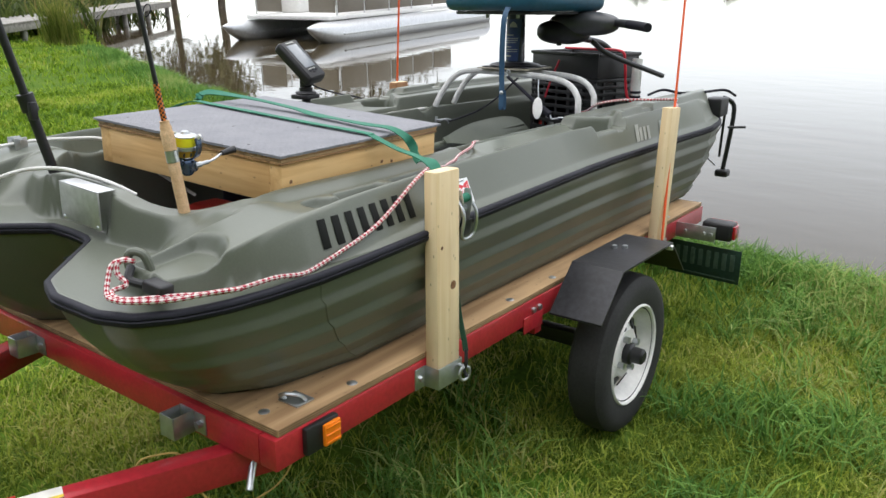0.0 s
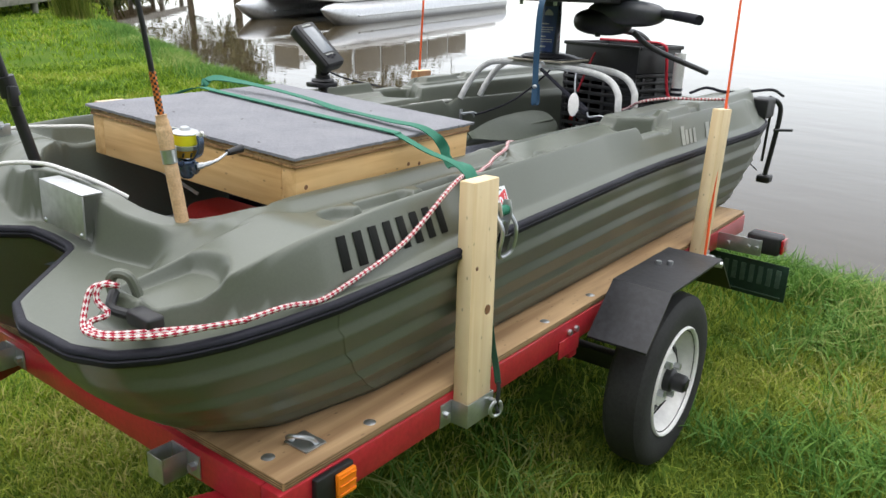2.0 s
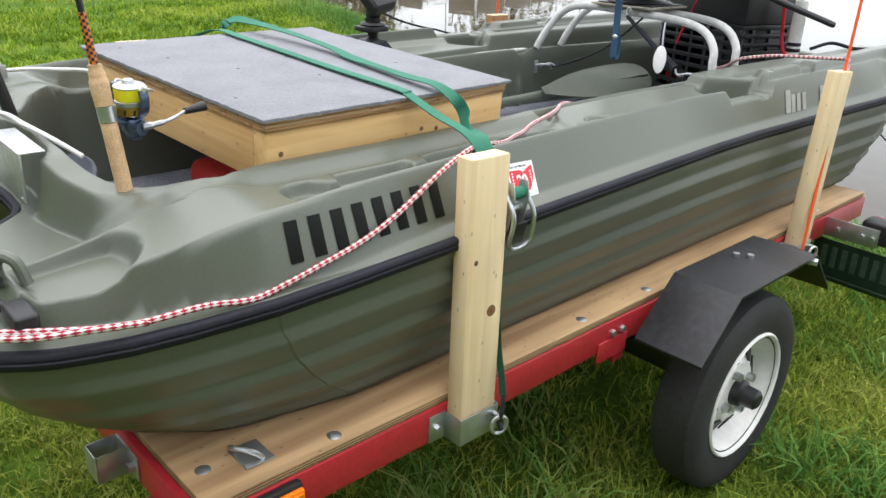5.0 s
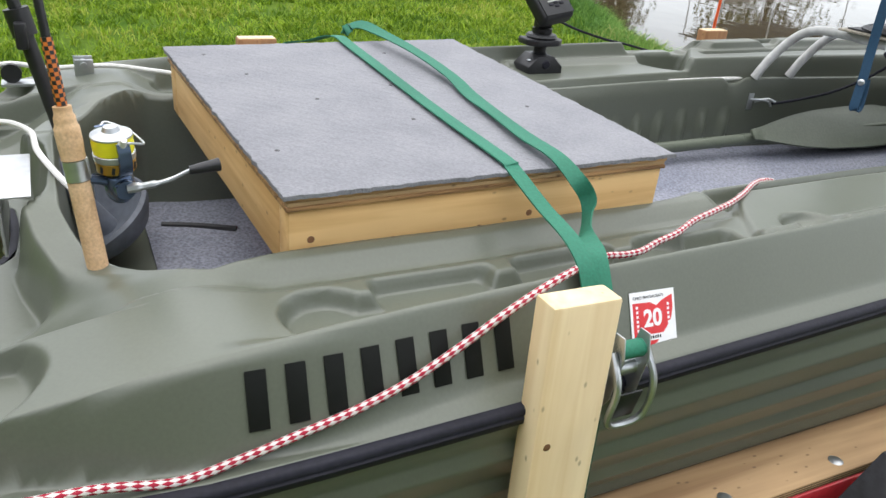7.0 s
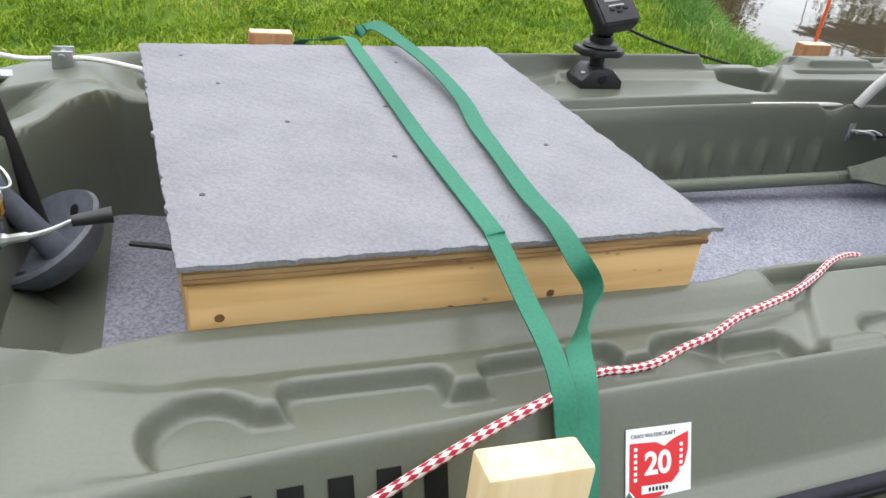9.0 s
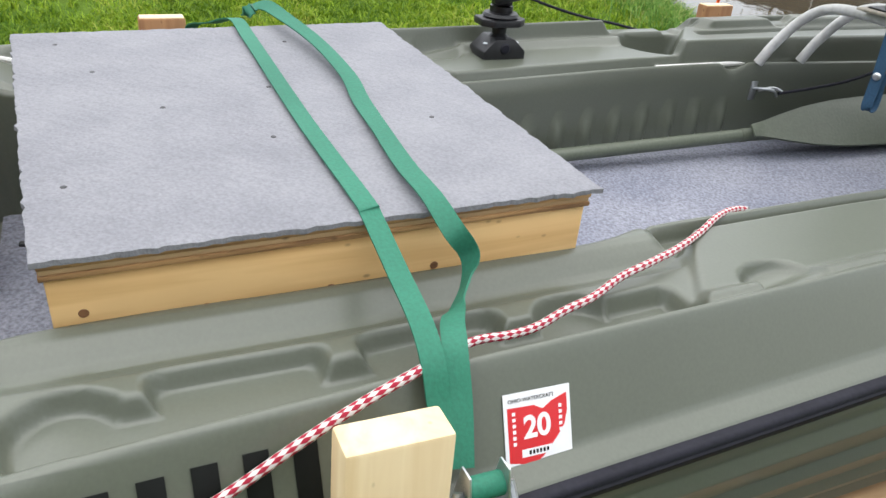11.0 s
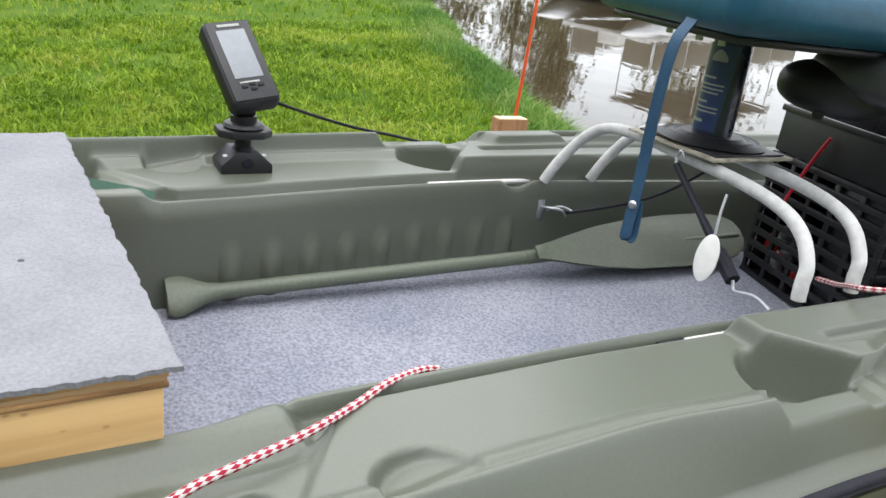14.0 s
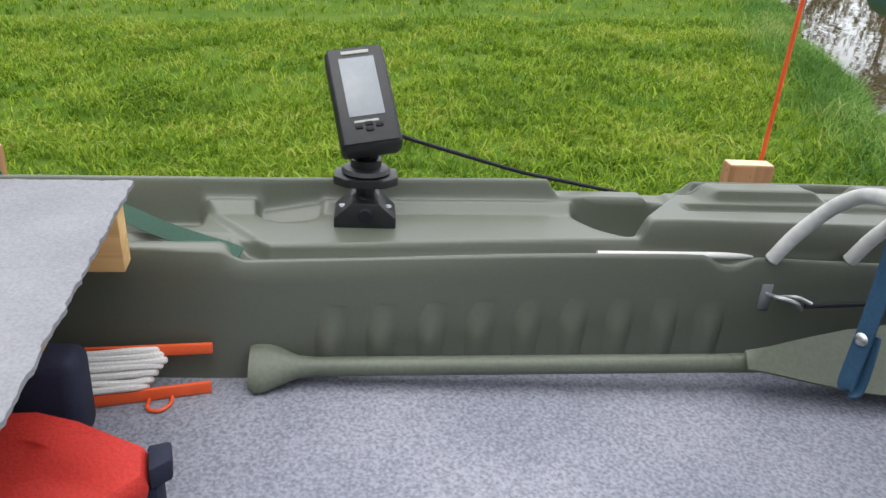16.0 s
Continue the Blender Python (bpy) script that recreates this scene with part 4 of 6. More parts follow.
part("state_shape", plate([(-0.034, -0.030), (-0.020, -0.033), (-0.008, -0.036), (0.004, -0.030), (0.012, -0.022), (0.022, -0.012), (0.030, -0.002), (0.034, 0.012), (0.034, 0.030), (0.016, 0.024), (0.006, 0.018), (-0.004, 0.023), (-0.034, 0.024)], 0.0011), DECRED, dec)
part("number_strip", plate([(-0.020, -0.027), (0.014, -0.027), (0.014, -0.019), (-0.020, -0.019)], 0.0013), DECW, dec)
for k in range(6):
    part("digit_bar", plate([(-0.012 + k * 0.004, -0.025), (-0.0095 + k * 0.004, -0.025), (-0.0095 + k * 0.004, -0.021), (-0.012 + k * 0.004, -0.021)], 0.0015), INK, dec)
for s in (-0.029, 0.024):
    for k in range(6):
        part("letter_bar", plate([(s, 0.016 - k * 0.006), (s + 0.0035, 0.016 - k * 0.006), (s + 0.0035, 0.0195 - k * 0.006), (s, 0.0195 - k * 0.006)], 0.0013), DECW, dec)
for body, size, x, y, z, m in (("20", 0.031, -0.017, -0.008, 0.0012, DECW), ("OHIO WATERCRAFT", 0.0056, -0.033, 0.0285, 0.0009, INK)):
    fc = bpy.data.curves.new("lettering", "FONT")
    fc.body, fc.size, fc.extrude = body, size, 0.0003
    fc.materials.append(m)
    if body == "20":
        fc.offset = 0.0009
    t = new("lettering", fc)
    t.parent, t.matrix_local = dec, pose(x, y, z)

# vertical flutes at the foot of the cockpit's side walls, fading out upwards
for s in (1, -1):
    for k in range(9):
        y = 1.096 + k * 0.080
        w = s * float(side_wall(np.array(1.0 * s), np.array(y))) + float(swing(y))
        fy, fz = np.meshgrid(np.linspace(-0.028, 0.028, 13), np.linspace(0, 1, 9), indexing="ij")
        swell = 0.017 * np.cos(fy / 0.028 * math.pi / 2) ** 1.3 * (1 - sstep(0.45, 1.0, fz)) - 0.001
        fl = new("wall_flute", grid_mesh("wall_flute", w - s * swell, y + fy, 0.716 + 0.125 * fz, PLASTIC))
        fl.parent = boat

# ---- ropes ----
ROPER = mat("rope_red", (0.36, 0.006, 0.03), 0.8, var=0.15, fine=400)
ROPEW = mat("rope_white", (0.66, 0.63, 0.60), 0.8, var=0.1, fine=400)


def braid(name, pts, r, label, steps=30, seg=6, pitch=0.0052, m=Matrix()):
    """A braided cord in two colours, laid in diamonds."""
    dense = smooth_path(pts, steps)
    path, left = [dense[0]], 0.0
    for a, b in zip(dense, dense[1:]):
        left += (b - a).length
        if left > pitch:
            path.append(b)
            left = 0.0
    bm = bmesh.new()
    rings, side = [], None
    for i, q in enumerate(path):
        d = (path[min(i + 1, len(path) - 1)] - path[max(i - 1, 0)]).normalized()
        side = d.orthogonal().normalized() if side is None else (side - d * side.dot(d)).normalized()
        up = d.cross(side)
        rings.append([bm.verts.new(q + r * (math.cos(b) * side + math.sin(b) * up)) for b in [math.tau * (k + 0.5 * (i % 2)) / seg for k in range(seg)]])
    for i in range(1, len(rings) - 1):
        for k in range(seg):
            a, b, j = rings[i][k], rings[i][(k + 1) % seg], (k + i % 2) % seg if i % 2 else k
            f = bm.faces.new((rings[i - 1][j], b, rings[i + 1][j], a))
            f.material_index = i % 2
    bm.faces.new(rings[0])
    bm.faces.new(rings[-1])
    return solo(name, bm, [ROPEW, ROPER], label, "rope", m)


braid("mooring_rope", [(0.457, -0.172, 0.920), (0.447, -0.196, 0.925), (0.450, -0.205, 0.905), (0.470, -0.200, 0.888), (0.460, -0.222, 0.880), (0.480, -0.232, 0.877), (0.510, -0.222, 0.877),
                       (0.550, -0.165, 0.877), (0.580, -0.070, 0.867), (0.589, 0.030, 0.867), (0.594, 0.10, 0.858), (0.592, 0.16, 0.866), (0.589, 0.22, 0.878), (0.585, 0.28, 0.890), (0.580, 0.34, 0.908), (0.572, 0.40, 0.933), (0.562, 0.46, 0.960), (0.550, 0.515, 0.978),
                       (0.535, 0.565, 0.985), (0.493, 0.639, 0.972), (0.481, 0.689, 0.962), (0.470, 0.728, 0.957), (0.450, 0.773, 0.955), (0.435, 0.819, 0.955), (0.410, 0.872, 0.957), (0.396, 0.922, 0.960), (0.373, 0.981, 0.958), (0.336, 1.048, 0.952), (0.298, 1.110, 0.948), (0.274, 1.163, 0.940), (0.270, 1.193, 0.934)],
      0.0047, "red and white braided rope along the boat's side", m=BOAT)
braid("mooring_rope", [(0.450, -0.178, 0.926), (0.439, -0.205, 0.920), (0.447, -0.222, 0.894), (0.465, -0.236, 0.878), (0.487, -0.240, 0.876), (0.520, -0.226, 0.876), (0.557, -0.172, 0.874), (0.580, -0.105, 0.874), (0.585, -0.040, 0.865)],
      0.0047, "red and white braided rope doubled along the bow", m=BOAT)
braid("stern_rope", [(0.20, 2.02, 0.93), (0.26, 1.98, 0.95), (0.31, 1.93, 0.975), (0.36, 1.90, 0.995), (0.42, 1.97, 1.005), (0.50, 2.04, 1.005), (0.57, 2.08, 1.008), (0.595, 2.06, 1.012), (0.612, 2.0, 1.006), (0.635, 1.96, 1.0), (0.64, 1.94, 0.985), (0.615, 1.98, 0.97), (0.60, 2.05, 0.985)],
      0.0047, "red and white braided rope tied to the post")
CORD = mat("white_cord", (0.72, 0.71, 0.68), 0.8, var=0.1, fine=300)
solo("anchor_rope", tube([(-0.30, -0.20, 0.905), (-0.22, -0.13, 0.94), (-0.17, -0.05, 0.968), (-0.09, -0.005, 0.975), (0.0, 0.005, 0.972), (0.07, 0.03, 0.955), (0.11, 0.06, 0.93)], 0.0046, seg=8, steps=12), CORD,
     "white nylon anchor rope over the bow plate", "rope")
solo("anchor_rope", tube([(-0.47, -0.19, 0.915), (-0.485, -0.06, 0.985), (-0.49, 0.03, 0.978), (-0.47, 0.13, 0.985), (-0.42, 0.20, 0.987), (-0.36, 0.26, 0.985), (-0.29, 0.29, 0.955), (-0.22, 0.33, 0.90), (-0.15, 0.4, 0.83)], 0.0046, seg=8, steps=12), CORD,
     "white nylon anchor rope running under the platform", "rope")

# pulley bracket on the far bow tip
pul = thing("anchor_pulley", "zinc anchor rope pulley bracket on the bow", "pulley")
part("base_bar", box((-0.505, -0.055, 0.948), (-0.465, 0.12, 0.954), 0.001), ZINC, pul)
part("upright", box((-0.505, 0.075, 0.9542), (-0.501, 0.11, 0.998), 0.001), ZINC, pul)
part("upright", box((-0.469, 0.075, 0.9542), (-0.465, 0.11, 0.998), 0.001), ZINC, pul)
part("sheave", rod((-0.497, -0.035, 0.972), (-0.473, -0.035, 0.972), 0.018, seg=24), BLACK, pul)
part("bolt", rod((-0.512, 0.092, 0.988), (-0.458, 0.092, 0.988), 0.006, seg=8), ZINC, pul)

# ---- fishing rod and reel ----
CORK = mat("cork", (0.66, 0.45, 0.26), 0.75, var=0.15, scale=40, fine=300, second=(0.52, 0.33, 0.17))
REELB = mat("reel_blue", (0.10, 0.14, 0.22), 0.25, metal=0.7, var=0.1)
YELLOW = mat("yellow_line", (0.85, 0.78, 0.02), 0.5, var=0.05)
fr = thing("fishing_rod", "spinning rod with cork grip and yellow line leaning in the bow", "rod")
A, D = Vector((0.289, 0.065, 0.86)), Vector((-0.088, -0.084, 1.0)).normalized()
at = lambda d: A + D * d
part("cork_grip", tube([at(0), at(0.08), at(0.165)], 0.0125, seg=14), CORK, fr)
part("reel_seat", rod(at(0.166), at(0.190), 0.0132), ZINC, fr)
part("cork_foregrip", tube([at(0.191), at(0.22), at(0.252)], 0.014, seg=14, radii=[0.0135, 0.014, 0.014, 0.012, 0.010]), CORK, fr)
wrapm = tube([at(0.253 + 0.0046 * k) for k in range(17)], 0.0062, seg=8, raw=True)
wrapm.faces.ensure_lookup_table()
for i, f in enumerate(wrapm.faces):
    f.material_index = (i // 8 + i % 8) % 2
part("thread_wrap", wrapm, [mat("orange_thread", (0.62, 0.17, 0.03), 0.4), BLACK], fr, "orange and black thread wrap")
part("blank", rod(at(0.327), at(1.25), 0.0050, 0.002), BLACK, fr)
for d, r in ((0.47, 0.012), (0.78, 0.008), (1.02, 0.005)):
    c = at(d) + Vector((0, 0.016, 0))
    part("line_guide", tube([c + Vector((r * math.cos(a), r * 0.3 * math.sin(a), r * math.sin(a))) for a in np.linspace(0, math.tau, 13)], 0.0013, seg=6, raw=True), BLACK, fr)
reel = new("spinning_reel")
reel.parent = fr
reel.matrix_local = Matrix.Translation(at(0.174)) @ pose(0, 0, -0.010, 4.8, -5, 107) @ Matrix.Scale(0.85, 4)
tagged(reel, "spinning reel with bright yellow line")
GOLD = mat("gold_anodised", (0.62, 0.36, 0.06), 0.3, metal=0.8, var=0.3, scale=60)
axis = Matrix.Translation((0.054, 0, 0))
part("reel_foot", box((0.010, -0.006, -0.030), (0.018, 0.006, 0.034), 0.003), ZINC, reel)
part("reel_stem", tube([(0.014, 0, 0.0), (0.030, 0, -0.006), (0.048, 0, -0.018)], 0.0075, seg=10), REELB, reel)
part("reel_body", lathe([(0, -0.046), (0.011, -0.045), (0.018, -0.036), (0.021, -0.022), (0.020, -0.010), (0.016, -0.004), (0, -0.002)], 24, m=axis), REELB, reel)
part("gear_case", rod((0.054, 0.018, -0.020), (0.054, -0.024, -0.020), 0.017, 0.014, seg=20), REELB, reel)
part("rotor_yoke", ribbon([(0.054, 0.036, 0.056), (0.054, 0.0385, 0.036), (0.054, 0.034, 0.014), (0.054, 0.018, 0.000), (0.054, 0, -0.004), (0.054, -0.018, 0.000), (0.054, -0.034, 0.014), (0.054, -0.0385, 0.036), (0.054, -0.036, 0.056)], 0.017, 0.005, [(1, 0, 0)] * 9), REELB, reel, "blue rotor arms cupping the spool")
part("spool_skirt", lathe([(0.010, 0.004), (0.0265, 0.006), (0.0270, 0.021), (0.0265, 0.0215), (0.010, 0.0215)], 32, m=axis), GOLD, reel, "gold ported spool skirt")
for k in range(10):
    a = math.tau * k / 10
    part("skirt_port", box((-0.0022, -0.0006, 0.008), (0.0022, 0.0006, 0.0185), 0.0004, m=axis @ Matrix.Rotation(a, 4, "Z") @ Matrix.Translation((0, -0.0269, 0)) @ pose(0, 0, 0, 0, 14, 0)), BLACK, reel)
part("spool_band", lathe([(0.0268, 0.0216), (0.0280, 0.023), (0.0280, 0.031), (0.0262, 0.032)], 32, m=axis), ZINC, reel)
part("line", lathe([(0.020, 0.0322), (0.0268, 0.0325), (0.0276, 0.044), (0.0268, 0.056), (0.020, 0.0565)], 32, m=axis), YELLOW, reel, "bright yellow fishing line")
part("spool_cap", lathe([(0, 0.069), (0.009, 0.068), (0.012, 0.062), (0.020, 0.060), (0.0275, 0.0575), (0.0280, 0.0555), (0, 0.0555)], 32, m=axis), ZINC, reel)
part("bail_wire", tube([(0.054, 0.037, 0.055), (0.064, 0.041, 0.057), (0.086, 0.026, 0.046), (0.092, 0.0, 0.040), (0.086, -0.026, 0.044), (0.064, -0.041, 0.056), (0.054, -0.037, 0.055)], 0.0017, seg=6), ZINC, reel)
part("line_roller", rod((0.054, -0.034, 0.053), (0.054, -0.044, 0.064), 0.006, 0.004, seg=14), WHITE, reel)
part("crank_arm", tube([(0.056, -0.022, -0.018), (0.076, -0.030, -0.017), (0.108, -0.038, -0.014), (0.140, -0.044, -0.004)], 0.0040, seg=8, radii=[0.0075, 0.0055, 0.0035, 0.003]), ZINC, reel)
part("crank_knob", rod((0.139, -0.044, -0.004), (0.182, -0.052, -0.003), 0.0065, 0.0098), BLACK, reel)

# ---- black telescopic pole with a light head ----
pole = thing("telescopic_pole", "black telescopic pole standing in the bow with a clamp head", "pole")
P0, P1 = Vector((-0.190, 0.082, 0.73)), Vector((-0.215, -0.045, 1.34))
mid = P0.lerp(P1, 0.62)
part("lower_tube", rod(P0, mid, 0.0120, seg=18), BLACK, pole)
part("clamp_collar", rod(mid - (P1 - P0).normalized() * 0.012, mid + (P1 - P0).normalized() * 0.03, 0.019, seg=16), BLACK, pole)
part("clamp_lever", box((mid.x + 0.012, mid.y - 0.012, mid.z - 0.03), (mid.x + 0.03, mid.y + 0.006, mid.z + 0.012), 0.004), BLACK, pole)
part("upper_tube", rod(mid, P1, 0.0095, seg=18), BLACK, pole)
part("head", box((P1.x - 0.075, P1.y - 0.05, P1.z - 0.03), (P1.x + 0.02, P1.y + 0.02, P1.z + 0.05), 0.022, 3), BLACK, pole)
part("head_loop", tube([P1 + Vector((-0.05, -0.02, 0.0)), P1 + Vector((-0.11, -0.03, -0.02)), P1 + Vector((-0.16, -0.03, 0.01)), P1 + Vector((-0.11, -0.03, 0.04)), P1 + Vector((-0.05, -0.02, 0.03))], 0.006, seg=8), BLACK, pole)

# ---- mushroom anchor ----
SLATE = mat("slate_vinyl", (0.13, 0.145, 0.175), 0.5, var=0.15, scale=10)
anchor = thing("mushroom_anchor", "slate grey vinyl coated mushroom anchor lying on the cockpit floor", "anchor", pose(-0.150, 0.080, 0.791, 0, 31.5, -73))
part("bowl", lathe([(0.0, -0.050), (0.04, -0.048), (0.075, -0.030), (0.094, 0.0), (0.097, 0.012), (0.092, 0.018), (0.080, 0.008), (0.050, -0.012), (0.022, -0.018)], 40), SLATE, anchor)
part("shank", lathe([(0.022, -0.020), (0.019, 0.02), (0.017, 0.11), (0.022, 0.125), (0.018, 0.145), (0, 0.15)], 24), SLATE, anchor)
for k in range(4):
    a = math.tau * k / 4 + 0.5
    part("drain_hole", lathe([(0, 0.0006), (0.009, 0.0004), (0.010, 0)], 14, m=pose(0.064 * math.cos(a), 0.064 * math.sin(a), 0.0005, 0, 0, 0) @ Matrix.Rotation(a, 4, "Z") @ pose(0, 0, 0, 0, -33, 0)), BLACK, anchor)

# ---- under the platform: line winder, life vest ----
wind = thing("line_winder", "orange plastic hand winder with white cord leaning on the cockpit wall", "winder", BOAT)


def bar(a, b, w, h):
    """A straight bar of flat section between two places."""
    a, b = Vector(a), Vector(b)
    turn = Vector((0, 1, 0)).rotation_difference(b - a).to_matrix().to_4x4()
    return box((-w / 2, 0, -h / 2), (w / 2, (b - a).length, h / 2), 0.002, m=Matrix.Translation(a) @ turn)


part("winder_arm", bar((-0.245, 0.700, 0.7305), (-0.296, 0.922, 0.7305), 0.007, 0.020), ORANGE, wind)
part("winder_arm", bar((-0.303, 0.700, 0.782), (-0.324, 0.922, 0.782), 0.007, 0.018), ORANGE, wind)
part("cross_bar", bar((-0.315, 0.828, 0.783), (-0.275, 0.828, 0.737), 0.012, 0.006), ORANGE, wind)
part("thumb_loop", tube([(-0.272, 0.835, 0.7235), (-0.250, 0.838, 0.7235), (-0.246, 0.856, 0.7235), (-0.262, 0.868, 0.7235), (-0.282, 0.866, 0.7235)], 0.0028, seg=8), ORANGE, wind)
for k in range(7):
    f = (0.0, 0.13, 0.27, 0.42, 0.60, 0.80, 0.97)[k]
    x, z, e = -0.300 + 0.030 * f, 0.792 - 0.046 * f, 0.850 - 0.012 * abs(k - 2) / 2
    part("cord_turn", tube([(x + 0.022, 0.690, z), (x + 0.013, 0.75, z + 0.001 * (k % 2)), (x + 0.002, 0.81, z - 0.0015 * (k % 3)), (x - 0.006, e, z - 0.003), (x - 0.016, e + 0.003, z - 0.010)], 0.0056, seg=8), CORD, wind)
vest = thing("life_vest", "red life vest with navy straps stuffed under the platform", "vest")
outline = [(-0.150, 0.60), (-0.130, 0.742), (-0.103, 0.803), (-0.076, 0.857), (-0.054, 0.894), (-0.005, 0.905), (0.012, 0.879), (0.032, 0.853), (0.058, 0.824), (0.080, 0.760), (0.085, 0.60)]
crown_z = [0.800, 0.818, 0.823, 0.820, 0.822, 0.816, 0.808, 0.808, 0.812, 0.810, 0.795]


def cushion(inset, z0, lift, crown):
    """A soft slab on the vest's outline, puffed in the middle, with rounded edges."""
    cx, cy = -0.03, 0.75
    q = bmesh.new()
    rows = []
    for f, z in ((1.0, 0.0), (1.02, 0.4), (1.0, 0.8), (0.96, 1.0), (0.7, 1.06), (0.35, 1.12)):
        rows.append([q.verts.new((cx + (x - cx) * (f - inset), cy + (y - cy) * (f - inset), z0 + (crown(k) - z0) * z * lift)) for k, (x, y) in enumerate(outline)])
    n = len(outline)
    for p, r in zip(rows, rows[1:]):
        for k in range(n):
            q.faces.new((p[k], r[k], r[(k + 1) % n], p[(k + 1) % n]))
    q.faces.new(rows[0])
    q.faces.new(rows[-1][::-1])
    return q


part("lining", cushion(0.09, 0.722, 1.0, lambda k: 0.782), NAVY, vest, "navy lining underneath")
part("foam_panel", cushion(0.0, 0.786, 1.0, lambda k: crown_z[k]), LIFERED, vest)
part("strap_end", plate([(-0.053, 0.896), (-0.062, 0.922), (-0.026, 0.931), (-0.006, 0.909)], 0.030, pose(0, 0, 0.794), bevel=0.004), NAVY, vest, "navy webbing end")
part("under_strap", box((-0.050, 0.86, 0.722), (-0.012, 0.915, 0.790), 0.006), NAVY, vest)
part("dark_panel", box((-0.24, 0.55, 0.722), (-0.170, 0.775, 0.86), 0.02, 3), NAVY, vest)
part("front_panel", box((-0.21, 0.39, 0.722), (-0.01, 0.515, 0.800), 0.028, 4), LIFERED, vest)
part("waist_strap", box((0.0, 0.36, 0.722), (0.14, 0.47, 0.775), 0.02, 3), NAVY, vest)
solo("pliers", tube([(-0.245, 0.19, 0.7275), (-0.225, 0.25, 0.7275), (-0.19, 0.32, 0.7275)], 0.008, seg=8), BLACK, "black handled pliers lying on the carpet", "pliers")

# ---- paddle along the far wall ----
OLIVE = mat("paddle_green", (0.115, 0.132, 0.095), 0.45, var=0.1, scale=4, fine=150)
pad = thing("paddle", "olive green plastic paddle lying along the cockpit wall", "paddle", BOAT)
part("shaft", rod((-0.318, 1.06, 0.752), (-0.312, 1.745, 0.768), 0.0155, seg=18), OLIVE, pad)
part("blade_shaft", rod((-0.312, 1.7455, 0.768), (-0.286, 2.40, 0.792), 0.0165, 0.006, seg=18), OLIVE, pad)
gr = bmesh.new()
prof = [(1.075, 0.016), (1.05, 0.019), (1.025, 0.031), (1.0, 0.042), (0.986, 0.043), (0.977, 0.036)]
rows = []
for y, w in prof:
    rows.append([gr.verts.new((-0.318 + w * math.cos(a) * 0.80 + min(0.0155, w) * math.sin(a) * 0.6, y, 0.752 - w * math.cos(a) * 0.6 + min(0.0155, w) * math.sin(a) * 0.8)) for a in np.linspace(0, math.tau, 17)[:-1]])
for a, b in zip(rows, rows[1:]):
    for k in range(16):
        gr.faces.new((a[k], a[(k + 1) % 16], b[(k + 1) % 16], b[k]))
gr.faces.new(rows[0])
gr.faces.new(rows[-1])
part("grip", gr, OLIVE, pad)
half = [(1.76, 0.016), (1.80, 0.022), (1.86, 0.036), (1.94, 0.052), (2.04, 0.064), (2.18, 0.070), (2.30, 0.069), (2.37, 0.058), (2.405, 0.040), (2.42, 0.015)]
out = [(-w, y) for y, w in half] + [(w, y) for y, w in half[::-1]]
part("blade", plate(out, 0.007, pose(-0.292, 0, 0.786, 0, 40, 0), bevel=0.002), OLIVE, pad)

# ---- seat on its tube frame ----
seat = thing("swivel_chair", "teal vinyl boat seat on a pedestal over a white tube frame", "seat")
for y in (1.83, 1.965):
    bm = tube([(0.297, y, 0.955), (0.295, y, 0.980), (0.288, y + 0.008, 1.012), (0.255, y + 0.020, 1.050), (0.20, y + 0.032, 1.072), (0.10, y + 0.050, 1.082), (-0.05, y + 0.065, 1.086), (-0.20, y + 0.075, 1.089), (-0.29, y + 0.065, 1.082), (-0.338, y + 0.045, 1.050), (-0.368, y + 0.010, 0.988), (-0.385, y - 0.012, 0.934)], 0.012, seg=14)
    part("frame_tube", bm, TUBEW, seat, "white painted bent tube")
part("mount_board", box((-0.20, 1.865, 1.1015), (0.035, 2.085, 1.1075), 0.002), mat("dirty_board", (0.42, 0.38, 0.30), 0.7, var=0.25, scale=14), seat, "stained pale mounting board")
part("base_plate", box((-0.185, 1.880, 1.1077), (0.025, 2.070, 1.1125), 0.003), BLACK, seat)
part("swivel_plate", lathe([(0, 1.1065), (0.105, 1.1065), (0.108, 1.110), (0.096, 1.116), (0.090, 1.112), (0.080, 1.119), (0.070, 1.115), (0.06, 1.122), (0.045, 1.122), (0.0, 1.122)], 44, m=Matrix.Translation((-0.082, 1.975, 0.006))), BLACK, seat)
PED = mat("pedestal_blue", (0.020, 0.026, 0.050), 0.3, var=0.2, scale=20, coat=0.3)
part("pedestal", rod((-0.082, 1.975, 1.128), (-0.082, 1.975, 1.325), 0.039, 0.037, 32), PED, seat, "dark pedestal")
LBL = mat("blue_label", (0.030, 0.055, 0.16), 0.3, var=0.15, coat=0.3)
lab = bmesh.new()
rows = []
for z in np.linspace(1.135, 1.30, 9):
    sweep = 0.8 + 0.35 * (z - 1.135) / 0.165
    rows.append([lab.verts.new((-0.082 + 0.0400 * math.sin(a), 1.975 - 0.0400 * math.cos(a), z)) for a in np.linspace(-0.95, sweep, 16)])
for a, b in zip(rows, rows[1:]):
    for k in range(15):
        lab.faces.new((a[k], a[k + 1], b[k + 1], b[k]))
part("wrap_label", lab, LBL, seat, "navy wrap-around printed label")
